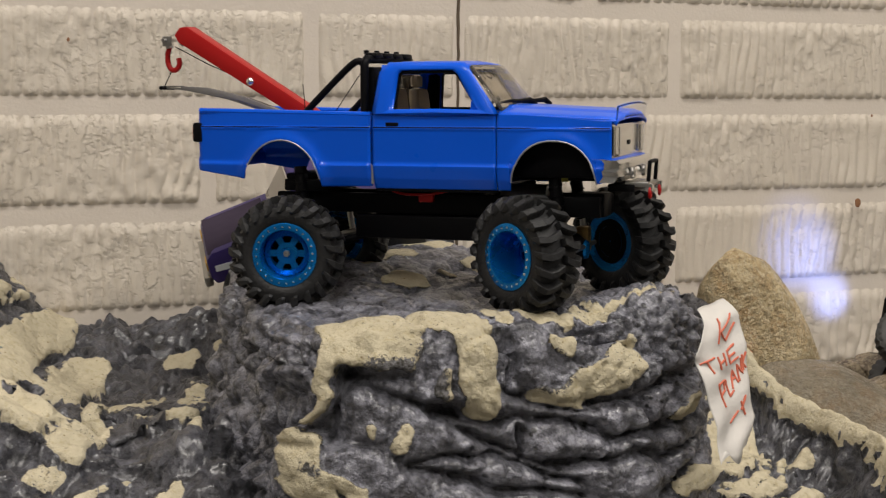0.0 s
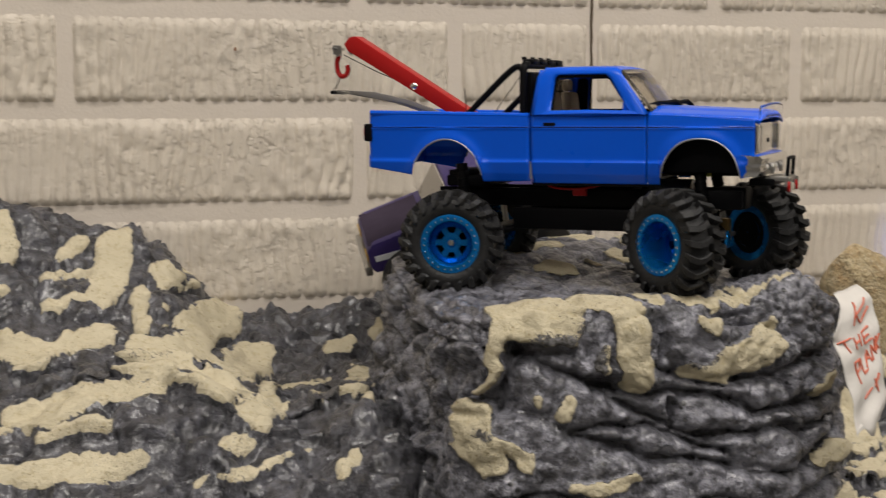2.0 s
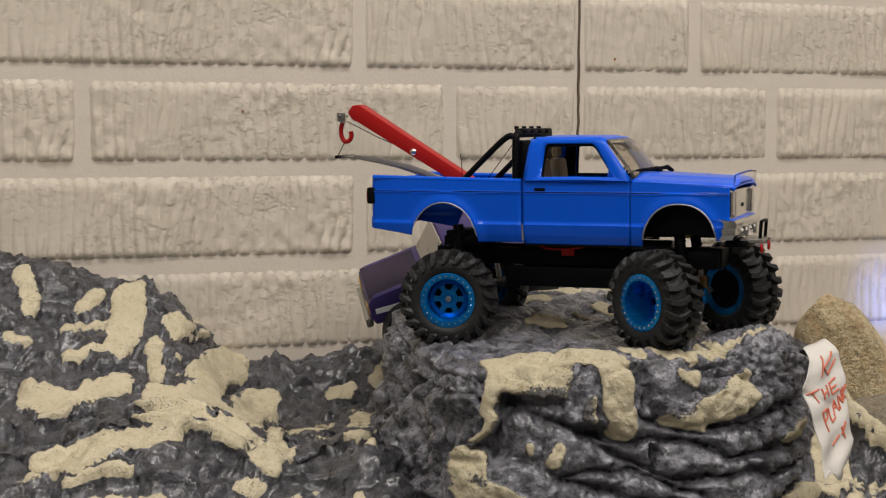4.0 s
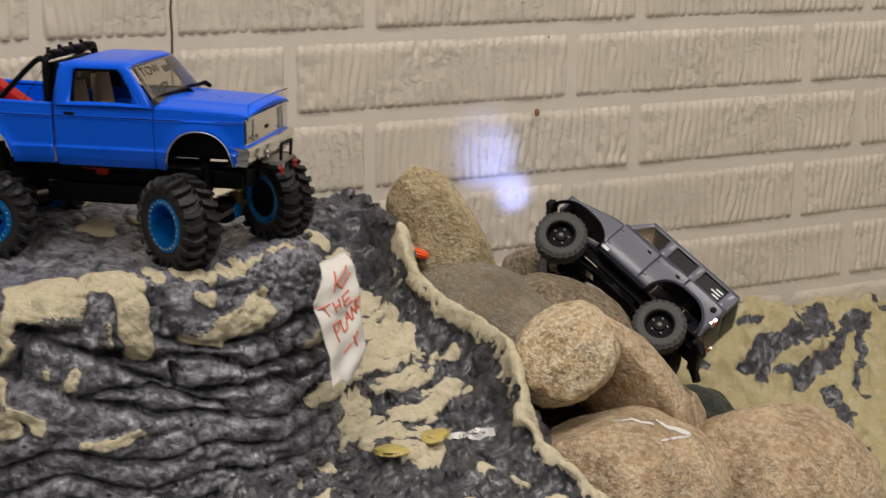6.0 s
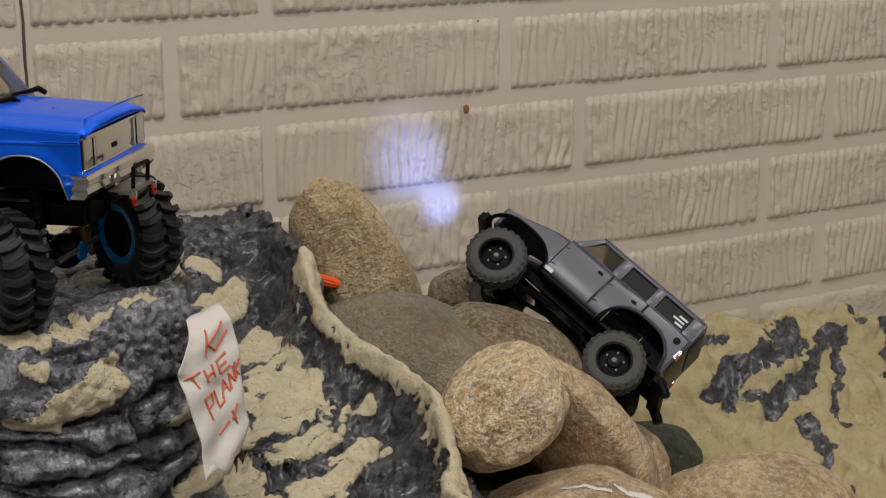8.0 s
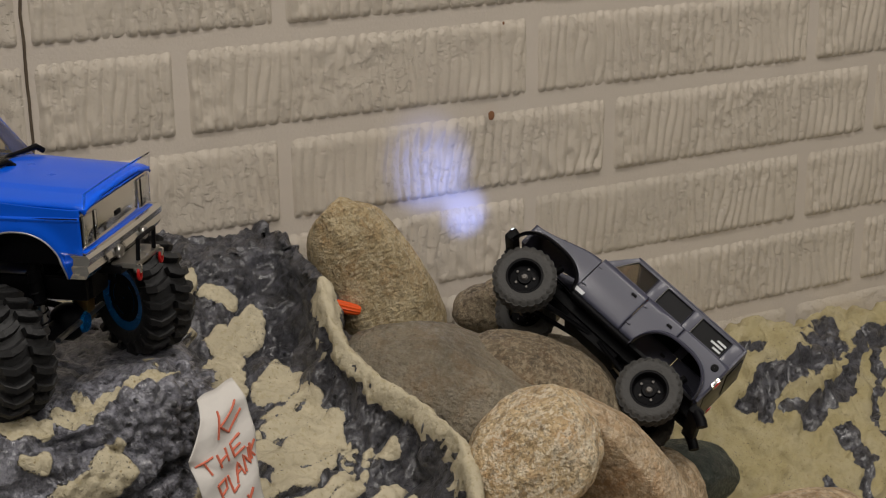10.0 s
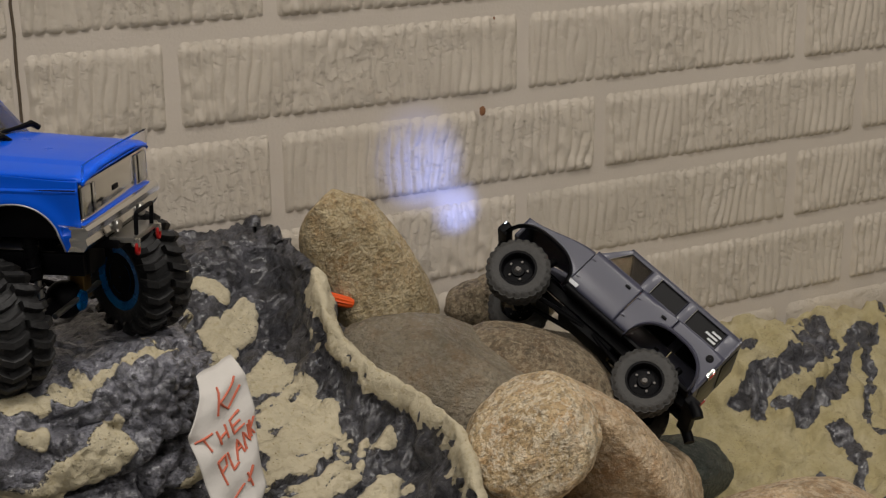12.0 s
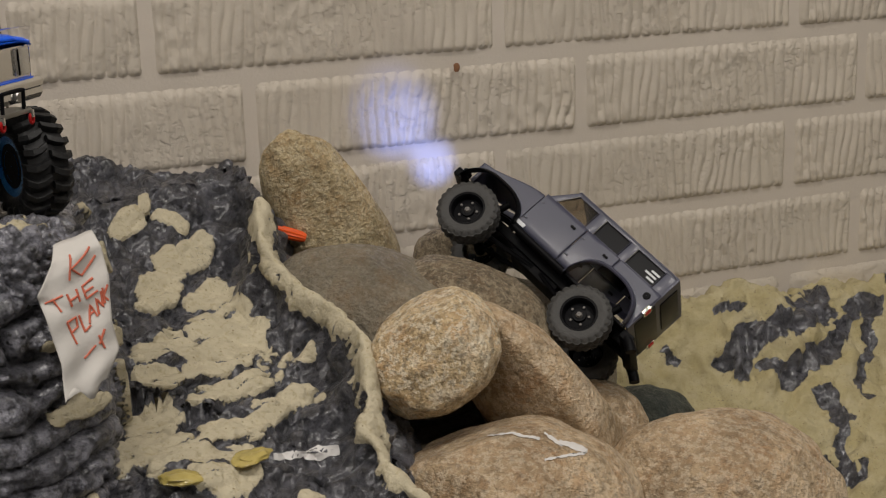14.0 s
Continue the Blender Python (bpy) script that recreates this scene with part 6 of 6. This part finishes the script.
# white paint marks
def marks(target, strokes, way, label, name="paint_mark"):
    """Thin strokes laid on a thing where rays along way meet it."""
    m = target.matrix_world
    tree = BVHTree.FromPolygons([m @ v.co for v in target.data.vertices], [tuple(p.vertices) for p in target.data.polygons])
    d = Vector(way).normalized()
    made = None
    for a, b, wide in strokes:
        a, b = Vector(a), Vector(b)
        side = (b - a).cross(d).normalized()
        bm = bmesh.new()
        n = 14
        rows = []
        for i in range(n + 1):
            p = a.lerp(b, i / n)
            w = wide * (0.55 + 0.45 * math.sin(math.pi * (i + 0.5) / (n + 1)) + 0.25 * noise.noise(p * 160))
            row = []
            for k in range(5):
                q = p + side * w * (k / 2 - 1) + side * 0.0012 * noise.noise(p * 300 + Vector((k, 0, 0)))
                hit, normal, _, _ = tree.ray_cast(q - d * 0.3, d)
                row.append(bm.verts.new(hit + normal * 0.0006) if hit else None)
            rows.append(row)
        for p, q in zip(rows, rows[1:]):
            for k in range(4):
                if all((p[k], p[k + 1], q[k + 1], q[k])):
                    bm.faces.new((p[k], p[k + 1], q[k + 1], q[k]))
        for v in [v for v in bm.verts if not v.link_faces]:
            bm.verts.remove(v)
        ob = part(name, bm, PAINT_MARK)
        ob.parent = target
        ob.matrix_parent_inverse = target.matrix_world.inverted()
        ob["label"] = label


def rest_on(names):
    return [o for o in bpy.data.objects if o.get("label") == names][0]


ARROW = rest_on("large flat brown stone marked with a white arrow")
marks(ARROW, [((0.254, -0.429, 0.227), (0.273, -0.436, 0.2285), 0.0007), ((0.271, -0.436, 0.228), (0.288, -0.443, 0.224), 0.0011),
              ((0.291, -0.444, 0.2285), (0.302, -0.450, 0.2185), 0.0012), ((0.300, -0.449, 0.2220), (0.318, -0.457, 0.2145), 0.0022),
              ((0.289, -0.448, 0.2105), (0.317, -0.457, 0.2140), 0.0010)], (0.396, 0.836, -0.38), "white paint arrow")
CHUTE = bpy.data.objects["foam_chute"]
marks(CHUTE, [((0.118, -0.378, 0.2165), (0.139, -0.386, 0.2185), 0.0030), ((0.137, -0.386, 0.2175), (0.161, -0.394, 0.2205), 0.0050)],
      (0.2535, 0.901, -0.39), "white paint splash")

# glue left on the foam
def glue_blob(x, y, radii, turn, seed):
    bm = bmesh.new()
    bmesh.ops.create_icosphere(bm, subdivisions=4, radius=1)
    for v in bm.verts:
        v.co *= 1 + 0.30 * noise.noise(v.co * 1.6 + Vector((seed, 0, 0))) + 0.10 * noise.noise(v.co * 5 + Vector((seed, 3, 0)))
        v.co = Vector((v.co.x * radii[0], v.co.y * radii[1], v.co.z * radii[2]))
    ob = part("glue_blob", bm, GLUE)
    ob.matrix_world = pose(x, y, float(chute_height(np.array([x]), np.array([y]))[0]) + 0.002, 0, 0, turn)
    return tagged(ob, "glossy yellow glue blob on the foam chute", "glue", "glue on the chute")


glue_blob(0.098, -0.400, (0.015, 0.010, 0.0035), 35, 2)
glue_blob(0.045, -0.428, (0.013, 0.010, 0.0040), -20, 7)

# rust spots and the dark movement joint on the wall
for x, z, r in ((0.411, 0.4165, 0.0034), (-0.326, 0.560, 0.0012), (0.035, 0.612, 0.0014), (0.423, 0.5, 0.0012)):
    bm = bmesh.new()
    bmesh.ops.create_icosphere(bm, subdivisions=2, radius=r)
    for v in bm.verts:
        v.co *= 1 + 0.35 * noise.noise(v.co * 400 + Vector((x, z, 0)) * 50)
        v.co.y *= 0.25
        v.co.z *= 1.35
    spot = part("rust_spot", bm, RUST)
    spot.matrix_world = pose(x, -0.0068, z)
    tagged(spot, "small brown rust spot on the painted brick", "rust spot")
line = [(0.0012 * noise.noise(Vector((0, 0, k * 0.7))), -0.0005, 0.20 + k * 0.011) for k in range(100)]
tagged(part("joint_crack", rod(line, [0.0011 + 0.0008 * abs(noise.noise(Vector((3, 1, k * 0.9)))) for k in range(100)], 6), CRACK), "dark open movement joint in the brick wall", "crack", kind="structure")

# ---------------- the brick wall ----------------
COURSE, LENGTH, JOINT, LEVEL = 0.085, 0.335, 0.0125, 0.6
wall = tagged(part("wall_north", box(-3, 0.0, 0, 3, 0.2, 2.7), MORTAR, smooth=False), "cream painted brick wall with ribbed bricks and a dark movement joint", "wall", kind="structure")


def brick_mesh(length, turn, step):
    """A brick whose combed face stands proud in wavering upright ribs, ragged along its lower edge."""
    key = "brick_%d_%d_%d" % (round(length * 1000), turn, round(step * 1e4))
    if key in bpy.data.meshes:
        return bpy.data.meshes[key]
    high = COURSE - JOINT
    nu, nv = int(length / step) + 1, 21
    x, z = np.meshgrid(np.linspace(0, length, nu), np.linspace(0, high, nv), indexing="ij")
    p = np.stack([x.ravel(), np.zeros(x.size), z.ravel()], 1)
    seed = 300 + turn * 17
    lean = p + np.array([turn * 3.1, 0, 0])
    q = p[:, 0] + 0.0046 * fractal(lean * np.array([1, 1, 0.75]), 19, 2, seed) + 0.0022 * fractal(lean * np.array([1, 1, 0.6]), 60, 1, seed + 3)
    ribs = np.abs(np.sin(math.pi * q / 0.0106)) ** 0.75
    deep = 0.0022 + 0.0011 * np.clip(fractal(lean * np.array([1, 1, 1.4]), 16, 2, seed + 5) + 0.2, -0.8, 1.1)
    crumb = 0.0011 * np.clip(fractal(lean, 130, 2, seed + 9) - 0.1, -1, 1) * np.clip(0.35 + fractal(lean, 12, 2, seed + 13), 0.15, 1)
    face = 0.0012 + deep * ribs + 0.0005 * fractal(lean * np.array([1, 1, 0.35]), 60, 2, seed + 7) + crumb
    rag = 0.0018 * (1 - ribs) + 0.0012 * np.clip(fractal(lean, 120, 2, seed + 11), 0, 1)
    edge = smooth_step(0, 0.0032, p[:, 2] - rag) * smooth_step(-0.002, 0.0100, high - p[:, 2]) * smooth_step(0, 0.0045, p[:, 0]) * smooth_step(0, 0.0045, length - p[:, 0])
    p[:, 1] = 0.0010 - face * edge - 0.0004 * edge
    ob = grid_mesh(key, p, nu, nv, BRICK)
    data = ob.data
    bpy.data.objects.remove(ob)
    return data


def lay(x0, x1, row):
    if x1 - x0 < 0.02:
        return
    x0, x1 = x0 - 0.0015, x1 + 0.0015
    near = -0.8 < x0 < 1.3 and -5 <= row <= 2
    ob = new("brick", brick_mesh(x1 - x0, random.randrange(4), 0.0012 if near else 0.006))
    ob.parent = wall
    ob.location = (x0, -0.0006 * random.random(), LEVEL + row * COURSE)


for row in range(-7, 8):
    first = 0.1225 if row % 2 == 0 else 0.2105
    edges = [0.004 - JOINT / 2] + [first + LENGTH * k for k in range(5)]
    for a, b in zip(edges, edges[1:]):
        lay(a + JOINT / 2 + (0.002 if a < 0.05 else 0), b - JOINT / 2, row)
    first = -0.217 if row % 2 == 0 else -0.130
    edges = [first - LENGTH * k for k in range(4, -1, -1)] + [-0.004 + JOINT / 2]
    for a, b in zip(edges, edges[1:]):
        lay(a + JOINT / 2, b - JOINT / 2, row)
